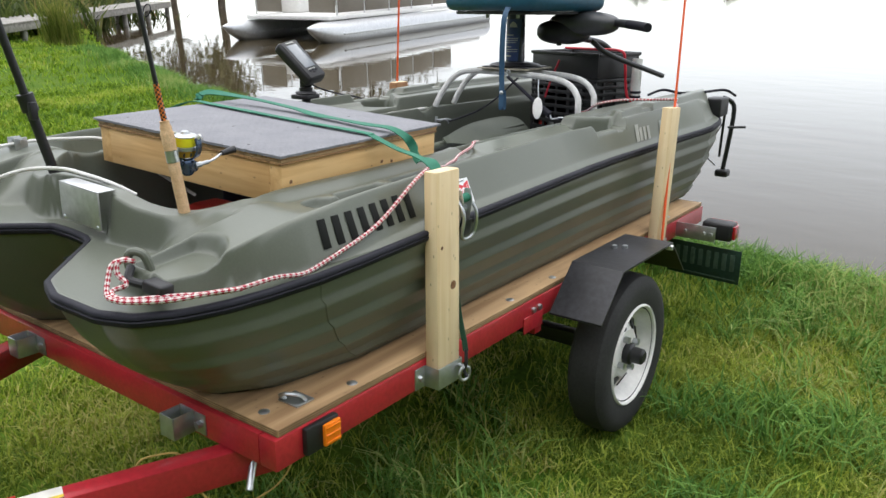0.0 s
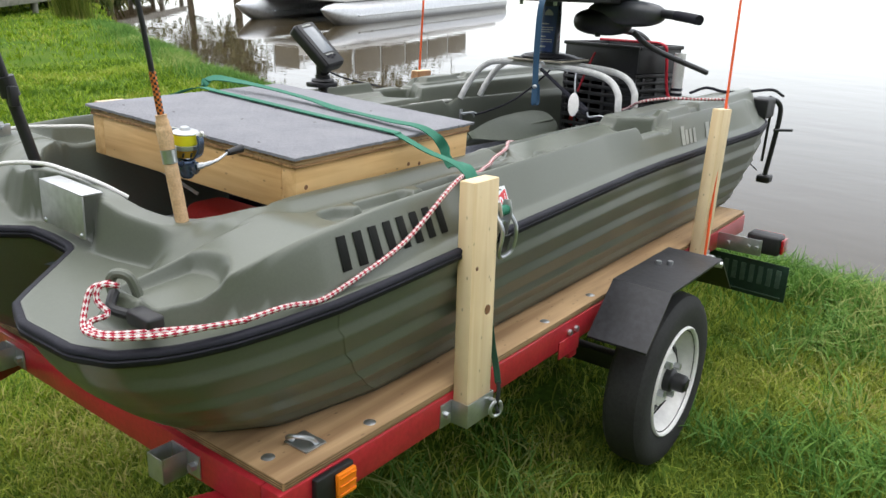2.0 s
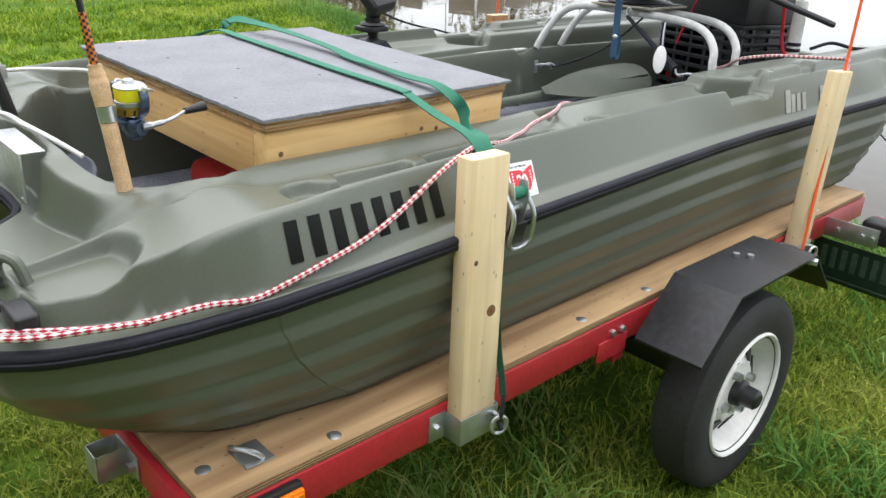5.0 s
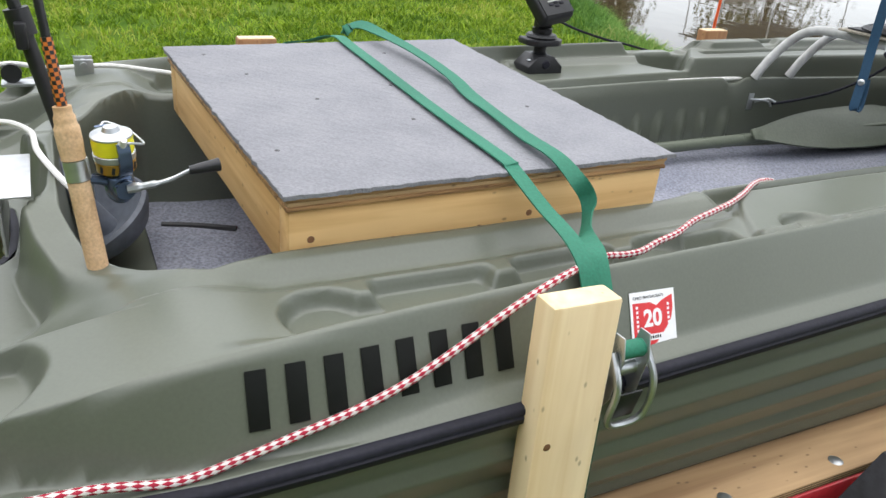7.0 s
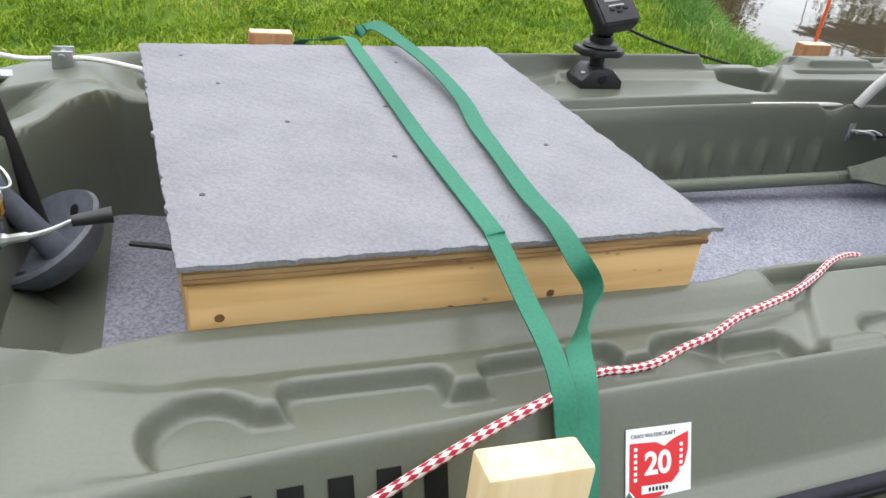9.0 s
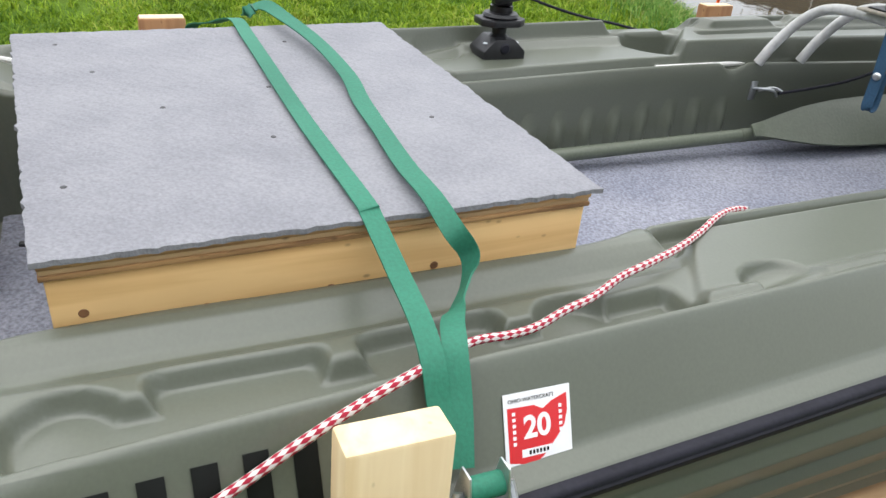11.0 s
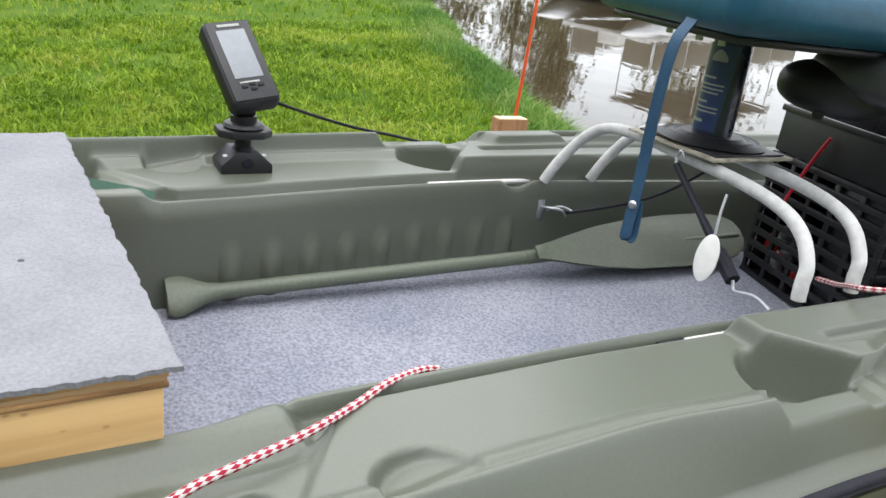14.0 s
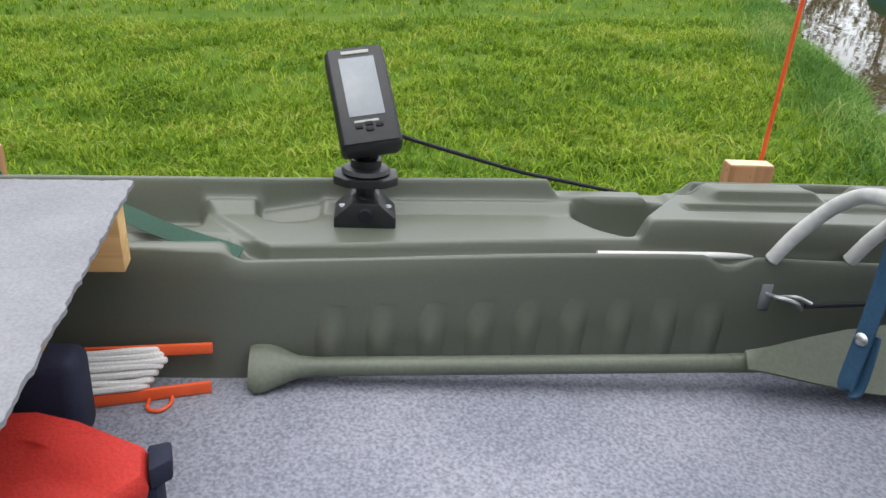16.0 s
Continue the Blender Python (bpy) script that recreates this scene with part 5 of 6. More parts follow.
for k, (z, a0, a1, h) in enumerate(((1.268, -0.3, 0.75, 0.022), (1.235, -0.6, 0.3, 0.004), (1.222, -0.6, 0.75, 0.003), (1.214, -0.6, 0.75, 0.003), (1.206, -0.6, 0.55, 0.003), (1.188, -0.6, 0.1, 0.004), (1.178, -0.6, 0.7, 0.003), (1.170, -0.6, 0.7, 0.003), (1.150, -0.65, 0.1, 0.006))):
    b2 = bmesh.new()
    va = [b2.verts.new((-0.082 + 0.0406 * math.sin(a), 1.975 - 0.0406 * math.cos(a), z)) for a in np.linspace(a0, a1, 10)]
    vb = [b2.verts.new((-0.082 + 0.0406 * math.sin(a), 1.975 - 0.0406 * math.cos(a), z + h * (math.sin(math.pi * i / 9) if k == 0 else 1))) for i, a in enumerate(np.linspace(a0, a1, 10))]
    for i in range(9):
        if k or 0 < i < 8:
            b2.faces.new((va[i], va[i + 1], vb[i + 1], vb[i]))
    part("label_bar", b2, PALE, seat)
cush = new("cushion")
cush.parent, cush.matrix_local = seat, pose(-0.062, 1.985, 0.0, 0, 0, -12)
tagged(cush, "teal vinyl cushion")
part("seat_pad", box((-0.25, -0.22, 1.332), (0.25, 0.24, 1.425), 0.036, 4), TEAL, cush)
part("seat_shell", box((-0.21, -0.18, 1.318), (0.21, 0.20, 1.3315), 0.005), BLACK, cush)
TEALL = mat("pale_vinyl_panel", (0.30, 0.45, 0.52), 0.4, var=0.08)
part("seat_top", box((-0.235, -0.205, 1.4252), (0.235, 0.225, 1.436), 0.005), TEALL, cush)
part("backrest", box((-0.25, 0.20, 1.437), (0.25, 0.28, 1.76), 0.035, 4), TEAL, cush)
for x in (-0.08, 0.02, 0.09):
    part("shell_bolt", rod((x, -0.12, 1.304), (x, -0.12, 1.3178), 0.007, seg=8), ZINC, cush)
BLUEW = mat("blue_webbing", (0.020, 0.075, 0.145), 0.6, var=0.15, fine=250)
hold = thing("hold_down_strap", "blue webbing strap with a press stud hanging from the seat", "strap")
part("webbing", ribbon([(0.02, 1.745, 1.345), (0.022, 1.715, 1.30), (0.023, 1.706, 1.20), (0.025, 1.704, 1.10), (0.031, 1.698, 1.04), (0.033, 1.694, 1.005), (0.036, 1.690, 0.972), (0.039, 1.694, 0.966), (0.040, 1.700, 0.975), (0.037, 1.703, 1.01), (0.033, 1.7045, 1.035)], 0.021, 0.003, [(1, 0.3, 0)] * 11), BLUEW, hold)
part("press_stud", lathe([(0, 0.004), (0.004, 0.004), (0.007, 0.002), (0.008, 0)], 16, m=pose(0.0315, 1.6945, 1.028, 90, 0, 20)), ZINC, hold)

bung = thing("rubber_bungee", "black rubber strap with steel hooks hanging under the seat", "bungee")
part("rubber", tube([(-0.045, 1.86, 1.075), (0.033, 1.84, 1.032), (0.111, 1.82, 0.989), (0.192, 1.8, 0.945)], 0.008, seg=10, radii=[0.0065, 0.007, 0.008, 0.013]), RUBBER, bung)
part("upper_hook", tube([(-0.045, 1.86, 1.075), (-0.051, 1.863, 1.088), (-0.045, 1.865, 1.102), (-0.033, 1.865, 1.090)], 0.003, seg=8), ZINC, bung)
part("lower_hook", tube([(0.192, 1.8, 0.945), (0.204, 1.797, 0.931), (0.245, 1.795, 0.940), (0.282, 1.790, 0.934)], 0.003, seg=8), ZINC, bung)
tag = thing("float_tag", "white plastic oval tag on a bead chain", "tag")
part("tag_plate", plate([(0.019 * math.cos(a), 0.042 * math.sin(a)) for a in np.linspace(0, math.tau, 25)[:-1]], 0.006, pose(0.149, 1.775, 0.970, 78, 0, 25), bevel=0.0015), WHITE, tag)
part("chain", tube([(0.147, 1.782, 1.012), (0.14, 1.79, 1.045), (0.135, 1.80, 1.078)], 0.0025, seg=6), ZINC, tag)

hook = thing("bungee_hook", "zinc double hook with a black cord on the cockpit wall", "hook", pose(-0.036, 0.044, -0.026))
part("hook_plate", box((-0.3445, 1.765, 0.870), (-0.3415, 1.785, 0.917), 0.001), ZINC, hook)
part("hook_tip", tube([(-0.341, 1.775, 0.900), (-0.318, 1.785, 0.905), (-0.310, 1.81, 0.900), (-0.312, 1.825, 0.886)], 0.0036, seg=8), ZINC, hook)
part("hook_tip", tube([(-0.341, 1.79, 0.893), (-0.320, 1.815, 0.905), (-0.312, 1.84, 0.897)], 0.0036, seg=8), ZINC, hook)
part("cord", tube([(-0.312, 1.83, 0.893), (-0.30, 1.92, 0.905), (-0.26, 2.0, 0.935), (-0.2, 2.05, 0.99), (-0.12, 2.08, 1.075)], 0.004, seg=8), RUBBER, hook)

# ---- crates ----
CRATE = pose(-0.010, 2.475, 0, 0, 0, -14.4) @ Matrix.Diagonal((0.85, 0.886, 1, 1))
crate = thing("milk_crate", "black plastic lattice crate of tackle behind the seat", "crate", CRATE)
for s in (-1, 1):
    for z in (0.725, 0.765, 0.80, 0.835, 0.87, 0.905, 0.94, 0.97, 1.0, 1.03):
        part("lattice_bar", box((-0.235, 0.158 * s - 0.006, z), (0.235, 0.158 * s + 0.006, z + 0.016), 0.003), BLACK, crate)
        part("lattice_bar", box((0.229 * s - 0.006, -0.15, z), (0.229 * s + 0.006, 0.15, z + 0.016), 0.003), BLACK, crate)
    for k in range(6):
        x = -0.225 + 0.09 * k
        part("lattice_post", box((x - 0.008, 0.157 * s - 0.005, 0.73), (x + 0.008, 0.157 * s + 0.005, 1.04), 0.002), BLACK, crate)
    for k in range(3):
        y = -0.10 + 0.10 * k
        part("lattice_post", box((0.228 * s - 0.005, y - 0.008, 0.73), (0.228 * s + 0.005, y + 0.008, 1.04), 0.002), BLACK, crate)
part("crate_liner", box((0.02, -0.1505, 0.732), (0.222, -0.1475, 1.03), 0.001), BLACK, crate)
part("crate_liner", box((-0.222, 0.1475, 0.732), (0.222, 0.1505, 1.03), 0.001), BLACK, crate)
for x in (-0.2215, 0.2185):
    part("crate_liner", box((x, -0.146, 0.732), (x + 0.003, 0.146, 1.03), 0.001), BLACK, crate)
part("crate_floor", box((-0.225, -0.15, 0.722), (0.225, 0.15, 0.73), 0.002), BLACK, crate)
COPPER = mat("copper_lure", (0.55, 0.16, 0.06), 0.3, metal=0.8, var=0.3, scale=40)
for k in range(16):
    x, y, z = random.uniform(-0.19, 0.05), random.uniform(-0.13, -0.09), random.uniform(0.74, 0.86)
    solo("tackle_spool", rod((x, y, z), (x + random.uniform(-0.02, 0.02), y + 0.02, z + 0.03), random.uniform(0.012, 0.022), seg=12), random.choice([COPPER, ALU, LIFERED, NAVY, ALU]),
         "small metal lure spool inside the crate", "tackle", CRATE, group="crate tackle")
tub = thing("plastic_bin", "black solid-sided plastic bin stacked on the crate", "bin", CRATE)
for s in (-1, 1):
    part("bin_wall", box((-0.235, 0.155 * s - 0.004, 1.048), (0.235, 0.155 * s + 0.004, 1.155), 0.003), BLACK, tub)
    part("bin_wall", box((0.231 * s - 0.004, -0.15, 1.048), (0.231 * s + 0.004, 0.15, 1.155), 0.003), BLACK, tub)
    part("bin_rim", box((-0.243, 0.161 * s - 0.006, 1.143), (0.243, 0.161 * s + 0.006, 1.158), 0.003), BLACK, tub)
    part("bin_rim", box((0.239 * s - 0.006, -0.154, 1.1435), (0.239 * s + 0.006, 0.154, 1.1575), 0.003), BLACK, tub)
part("bin_floor", box((-0.23, -0.15, 1.048), (0.23, 0.15, 1.054), 0.002), BLACK, tub)
REDC = mat("red_bungee", (0.55, 0.012, 0.03), 0.6, var=0.15, fine=300)
solo("red_bungee", tube([(-0.135, 2.338, 0.95), (-0.11, 2.336, 1.02), (-0.078, 2.330, 1.09), (-0.066, 2.334, 1.12)], 0.0045, seg=8), REDC, "red elastic cord hooked over the crate", "cord")
solo("red_bungee", tube([(-0.18, 2.60, 1.162), (0.02, 2.50, 1.166), (0.195, 2.41, 1.166), (0.222, 2.40, 1.12), (0.232, 2.40, 1.03), (0.245, 2.40, 0.97), (0.262, 2.41, 0.95)], 0.006, seg=8), REDC, "red elastic cord stretched across the bin", "cord")
holder = thing("rod_holder", "white plastic tube rod holder with black bands beside the crate", "tube")
part("tube_body", lathe([(0.0, 0.712), (0.022, 0.712), (0.022, 1.135), (0.019, 1.135), (0.019, 1.0), (0, 1.0)], 24, m=Matrix.Translation((0.268, 2.43, 0))), WHITE, holder)
for z in (0.965, 0.985):
    part("band", lathe([(0.0222, z), (0.0238, z + 0.002), (0.0238, z + 0.010), (0.0222, z + 0.012)], 24, m=Matrix.Translation((0.268, 2.43, 0))), RUBBER, holder)

# ---- trolling motor ----
tm = thing("trolling_motor", "black electric trolling motor tilted over the stern", "motor")
def lobe(c, r, m=Matrix()):
    bm = bmesh.new()
    bmesh.ops.create_uvsphere(bm, u_segments=32, v_segments=20, radius=1)
    for v in bm.verts:
        v.co = m @ Vector([math.copysign(abs(q) ** 0.8, q) * k for q, k in zip(v.co, r)]) + Vector(c)
    return bm


GREYCAP = mat("dark_grey_cowl", (0.045, 0.047, 0.050), 0.35, var=0.12, scale=12)
part("head_cover", lobe((0.165, 2.095, 1.285), (0.165, 0.068, 0.048), Matrix.Rotation(radians(-10), 3, "Z")), GREYCAP, tm, "dark grey motor cowl")
part("head_base", lobe((0.070, 2.105, 1.250), (0.115, 0.078, 0.050)), BLACK, tm)
part("drain_plug", rod((0.075, 2.06, 1.212), (0.075, 2.06, 1.196), 0.012, 0.010), BLACK, tm)
part("tiller_arm", tube([(0.286, 2.095, 1.291), (0.345, 2.05, 1.289), (0.398, 2.009, 1.286)], 0.016, seg=14), BLACK, tm)
part("tiller_grip", tube([(0.398, 2.009, 1.286), (0.46, 1.966, 1.281), (0.511, 1.926, 1.276)], 0.017, seg=16), RUBBER, tm)
part("tilt_strut", tube([(0.20, 2.104, 1.217), (0.26, 2.17, 1.16), (0.347, 2.53, 1.06)], 0.011, seg=10), BLACK, tm)
part("shaft", tube([(0.0, 2.10, 1.225), (0.0, 2.40, 1.215), (0.01, 2.66, 1.17), (0.03, 2.82, 1.02), (0.04, 2.90, 0.80), (0.04, 2.91, 0.62)], 0.014, seg=16), BLACK, tm)
part("clamp_bracket", box((-0.03, 2.76, 0.94), (0.11, 2.87, 1.07), 0.012, 3), BLACK, tm)
solo("power_cable", tube([(0.32, 2.45, 0.98), (0.36, 2.52, 1.0), (0.42, 2.58, 0.985), (0.50, 2.64, 0.99), (0.56, 2.75, 0.995), (0.585, 2.84, 0.965)], 0.006, seg=8), RUBBER, "black power cable over the stern", "cable")
arm = thing("transducer_arm", "black transducer arm hanging off the stern corner", "arm", pose(-0.02, 0.0, -0.028))
part("clamp", box((0.50, 2.72, 0.90), (0.58, 2.84, 0.985), 0.01, 3), BLACK, arm)
part("arm_bar", tube([(0.55, 2.84, 0.98), (0.585, 2.875, 0.955), (0.595, 2.88, 0.90), (0.585, 2.875, 0.75), (0.575, 2.87, 0.64)], 0.011, seg=10), BLACK, arm)
part("side_bar", rod((0.56, 2.86, 0.93), (0.555, 2.86, 0.70), 0.006), BLACK, arm)
part("transducer", box((0.545, 2.84, 0.605), (0.605, 2.90, 0.64), 0.01, 3), BLACK, arm)
part("lead", tube([(0.555, 2.86, 0.86), (0.52, 2.85, 0.78), (0.50, 2.85, 0.70), (0.54, 2.86, 0.655)], 0.003, seg=6), BLACK, arm)
part("pivot_pin", rod((0.60, 2.80, 0.85), (0.66, 2.86, 0.85), 0.006), BLACK, arm)

# ---- fish finder ----
ff = thing("fish_finder", "black fish finder display on a swivel mount at the gunwale", "display", pose(-0.478, 1.150, 0))
upright = Matrix(((0, 0, 1), (1, 0, 0), (0, 1, 0))).to_4x4()
part("mount_foot", plate([(-0.050, 0.948), (0.050, 0.948), (0.050, 0.966), (0.022, 0.992), (-0.022, 0.992), (-0.050, 0.966)], 0.074, Matrix.Translation((-0.037, 0, 0)) @ upright, bevel=0.003), BLACK, ff, "black wedge shaped mounting foot")
# a dark disc stands in for the shaded hole in the foot
part("foot_hole_disc", lathe([(0, 0.004), (0.009, 0.004), (0.012, 0.0)], 20, m=pose(0.037, 0, 0.972, 0, 90, 0)), RUBBER, ff)
for y in (-0.037, 0.037):
    part("foot_screw", lathe([(0, 0.003), (0.005, 0.002), (0.006, 0)], 12, m=pose(0.015, y, 0.9795, 0, 0, 0)), ZINC, ff)
part("mount_neck", lathe([(0.024, 0.990), (0.016, 0.998), (0.016, 1.010), (0.026, 1.017)], 24), BLACK, ff)
part("mount_wing", plate([(-0.030, -0.050), (0.018, -0.052), (0.038, -0.030), (0.038, 0.030), (0.018, 0.052), (-0.030, 0.050)], 0.016, pose(0, 0, 1.016), bevel=0.004), BLACK, ff)
part("swivel_disc", lathe([(0, 1.032), (0.036, 1.032), (0.040, 1.036), (0.036, 1.042), (0.025, 1.044), (0.025, 1.056), (0, 1.056)], 32), BLACK, ff)
part("head_arm", box((-0.014, -0.020, 1.056), (0.014, 0.020, 1.10), 0.005), BLACK, ff)
head = new("display_head")
wide, tall = Vector((-0.14, 1, 0.14)).normalized(), Vector((-1.0, -0.28, 1)).normalized()
head.parent = ff
head.matrix_local = Matrix.Translation((-0.012, -0.007, 1.150)) @ Matrix((wide, tall, wide.cross(tall))).transposed().to_4x4()
part("housing", box((-0.048, -0.092, -0.030), (0.048, 0.092, 0.012), 0.012, 4), BLACK, head)
part("bezel", box((-0.043, -0.086, 0.0122), (0.043, 0.086, 0.015), 0.002), BLACK, head)
SCREEN = mat("screen_glass", (0.20, 0.22, 0.24), 0.15, var=0.05, coat=0.5)
part("screen", box((-0.028, -0.040, 0.0152), (0.028, 0.066, 0.0162), 0.0004), SCREEN, head, "blank grey screen")
part("name_bar", box((-0.022, 0.073, 0.0152), (0.022, 0.079, 0.0160), 0.0003), PALE, head)
part("name_bar", box((-0.022, -0.051, 0.0152), (0.016, -0.047, 0.0160), 0.0003), PALE, head)
for x, y in ((-0.016, -0.058), (0.0, -0.054), (0.0, -0.064), (0.016, -0.058)):
    part("button", box((x - 0.006, y - 0.0035, 0.0152), (x + 0.006, y + 0.0035, 0.0175), 0.0012), RUBBER, head)
solo("display_cable", tube([(-0.50, 1.175, 1.10), (-0.545, 1.22, 1.072), (-0.58, 1.32, 1.035), (-0.585, 1.43, 1.005), (-0.59, 1.53, 0.985), (-0.62, 1.66, 0.95), (-0.64, 1.75, 0.90)], 0.0035, seg=8), RUBBER, "black cable from the fish finder over the gunwale", "cable")

# ---- green ratchet strap ----
rs_ = thing("ratchet_strap", "green webbing ratchet strap pulled over the platform", "strap")
part("webbing", ribbon([(-0.62, 0.52, 0.93), (-0.57, 0.52, 1.0), (-0.45, 0.545, 1.035), (-0.36, 0.570, 1.062), (-0.25, 0.574, 1.058), (0.10, 0.578, 1.040), (0.32, 0.586, 1.029), (0.352, 0.588, 1.022), (0.43, 0.590, 0.998), (0.50, 0.588, 0.985), (0.540, 0.585, 0.968), (0.562, 0.585, 0.935), (0.59, 0.587, 0.895)],
                       0.023, 0.0022, [(0, 1, 0)] * 13), STRAP, rs_)
part("loose_tail", ribbon([(-0.37, 0.585, 1.066), (-0.36, 0.62, 1.085), (-0.28, 0.640, 1.082), (-0.16, 0.665, 1.070), (-0.03, 0.675, 1.056), (0.06, 0.668, 1.046), (0.16, 0.662, 1.042), (0.27, 0.655, 1.038), (0.35, 0.655, 1.036), (0.395, 0.662, 1.018), (0.408, 0.678, 0.992), (0.425, 0.668, 0.972), (0.455, 0.645, 0.965), (0.49, 0.625, 0.972), (0.530, 0.610, 0.972), (0.562, 0.604, 0.935), (0.594, 0.596, 0.890)],
                          0.024, 0.0022, [(0.0, 1, 0.5), (0.1, 1, 0.6), (0.2, 1, 0.2), (0.2, 1, 0), (0.1, 1, 0), (0, 1, 0.15), (0, 1, 0), (0, 1, 0.1), (0.1, 1, 0.1), (0.1, 1, 0.3), (0.6, 0.6, 0.5), (0.77, -0.1, 0.5), (0.77, -0.1, 0.5), (0.7, 0.5, 0.3), (0.2, 1, 0.0), (0.1, 1, 0), (0, 1, 0)]), STRAP, rs_, "loose twisted tail")
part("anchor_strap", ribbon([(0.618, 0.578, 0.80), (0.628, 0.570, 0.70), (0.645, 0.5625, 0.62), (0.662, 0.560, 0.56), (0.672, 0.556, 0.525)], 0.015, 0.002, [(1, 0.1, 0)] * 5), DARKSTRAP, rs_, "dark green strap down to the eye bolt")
buck = new("ratchet_buckle")
buck.parent, buck.matrix_local = rs_, pose(0.618, 0.602, 0.868, 0, 14, 0)
tagged(buck, "chromed ratchet buckle")
for s in (-1, 1):
    out = [(-0.012, -0.055), (0.010, -0.062), (0.020, -0.03), (0.016, 0.03), (0.004, 0.055), (-0.012, 0.050)]
    part("side_plate", plate(out, 0.002, pose(0, 0.018 * s, 0, 90, 0, 0), bevel=0.0005), ZINC, buck)
part("spool", rod((0, -0.020, 0.03), (0, 0.020, 0.03), 0.011, seg=20), STRAP, buck, "green webbing wound on the spool")
part("handle", tube([(0.0, -0.024, 0.03), (0.030, -0.026, 0.0), (0.036, -0.026, -0.05), (0.034, 0.0, -0.065), (0.036, 0.026, -0.05), (0.030, 0.026, 0.0), (0.0, 0.024, 0.03)], 0.0045, seg=8), ZINC, buck)
part("handle_plate", box((0.026, -0.018, -0.058), (0.029, 0.018, -0.015), 0.001), BLACK, buck)
part("gear", rod((0, -0.016, 0.0), (0, 0.016, 0.0), 0.010, seg=12), ZINC, buck)
part("strap_hook", tube([(0.672, 0.556, 0.53), (0.676, 0.553, 0.515), (0.679, 0.548, 0.495), (0.676, 0.546, 0.478), (0.684, 0.546, 0.462)], 0.0045, seg=8), BLACK, rs_, "black coated hook")
# same green strap, with the tray's shadow put into a darker webbing colour
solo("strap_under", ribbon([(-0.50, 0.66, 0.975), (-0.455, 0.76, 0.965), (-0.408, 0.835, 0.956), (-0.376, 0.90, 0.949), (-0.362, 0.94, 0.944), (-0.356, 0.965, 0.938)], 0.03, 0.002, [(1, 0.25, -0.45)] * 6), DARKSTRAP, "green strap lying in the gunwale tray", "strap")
# foil-white rod tip lying on the mid gunwale
sr = thing("slide_rod", "white fibreglass rod with a black tip in the gunwale's gutter", "rod", BOAT)
part("rod_body", rod((0.2935, 1.585, 0.9270), (0.292, 1.70, 0.9270), 0.006, seg=12), WHITE, sr)
part("rod_tip", rod((0.2945, 1.535, 0.9270), (0.2935, 1.5845, 0.9270), 0.008, seg=12), BLACK, sr, "black rubber tip")
solo("slide_rod", rod((-0.413, 1.53, 0.911), (-0.422, 1.95, 0.911), 0.006, seg=12), WHITE, "white fibreglass rod lying along the gunwale lip", "rod", BOAT)

# ---- far shore things ----
TAUPE = mat("taupe_panel", (0.20, 0.175, 0.14), 0.5, var=0.12, scale=1.5)


def pontoon_boat(m):
    b = thing("pontoon_boat", "moored aluminium pontoon boat with pale panels and a canopy", "boat", m, level=True)
    for s in (-1, 1):
        bm = bmesh.new()
        rows = []
        for d, r in [(0.0, 0.02), (0.25, 0.14), (0.6, 0.25), (1.1, 0.315), (1.6, 0.33), (9.4, 0.33), (9.45, 0.02)]:
            up = 0.22 * max(0, 1 - d / 1.3) ** 1.5
            rows.append([bm.verts.new((1.27 * s + r * math.cos(a), d, 0.15 + up + r * math.sin(a))) for a in np.linspace(0, math.tau, 25)[:-1]])
        for p, q in zip(rows, rows[1:]):
            for k in range(24):
                bm.faces.new((p[k], p[(k + 1) % 24], q[(k + 1) % 24], q[k]))
        bm.faces.new(rows[0])
        bm.faces.new(rows[-1])
        part("float_tube", bm, ALU, b, "dull aluminium float")
        part("spray_strake", box((1.27 * s - 0.36, 1.0, 0.18), (1.27 * s + 0.36, 9.2, 0.21), 0.01), ALU, b)
    part("deck_frame", box((-1.28, 0.9, 0.50), (1.28, 9.3, 0.60), 0.02), WHITE, b)
    for x in (-1.24, 1.24):
        for k in range(5):
            part("side_panel", box((x - 0.02, 1.3 + k * 1.2, 0.66), (x + 0.02, 2.42 + k * 1.2, 1.22), 0.02), TAUPE, b, "taupe side panel")
            part("rail_post", rod((x, 1.25 + k * 1.2, 0.60), (x, 1.25 + k * 1.2, 1.32), 0.018), ALU, b)
        part("top_rail", rod((x, 1.25, 1.32), (x, 7.3, 1.32), 0.02), ALU, b)
    for x0, x1 in ((-1.2, -0.42), (0.42, 1.2)):
        part("front_panel", box((x0, 1.22, 0.66), (x1, 1.26, 1.22), 0.02), TAUPE, b, "taupe front panel")
    part("canopy", box((-1.25, 3.0, 2.45), (1.25, 6.6, 2.56), 0.05, 3), mat("canopy_cloth", (0.10, 0.10, 0.11), 0.8), b)
    for x in (-1.2, 1.2):
        for y in (3.2, 6.4):
            part("canopy_pole", rod((x, y, 1.3), (x, y, 2.46), 0.016), ALU, b)
    for y in (2.0, 5.4):
        part("bench", box((-1.1, y, 0.6), (-0.45, y + 1.3, 1.0), 0.05, 3), WHITE, b)
    return b


pontoon_boat(pose(-13.1, 11.9, WATER_Z, 0, 0, 9))

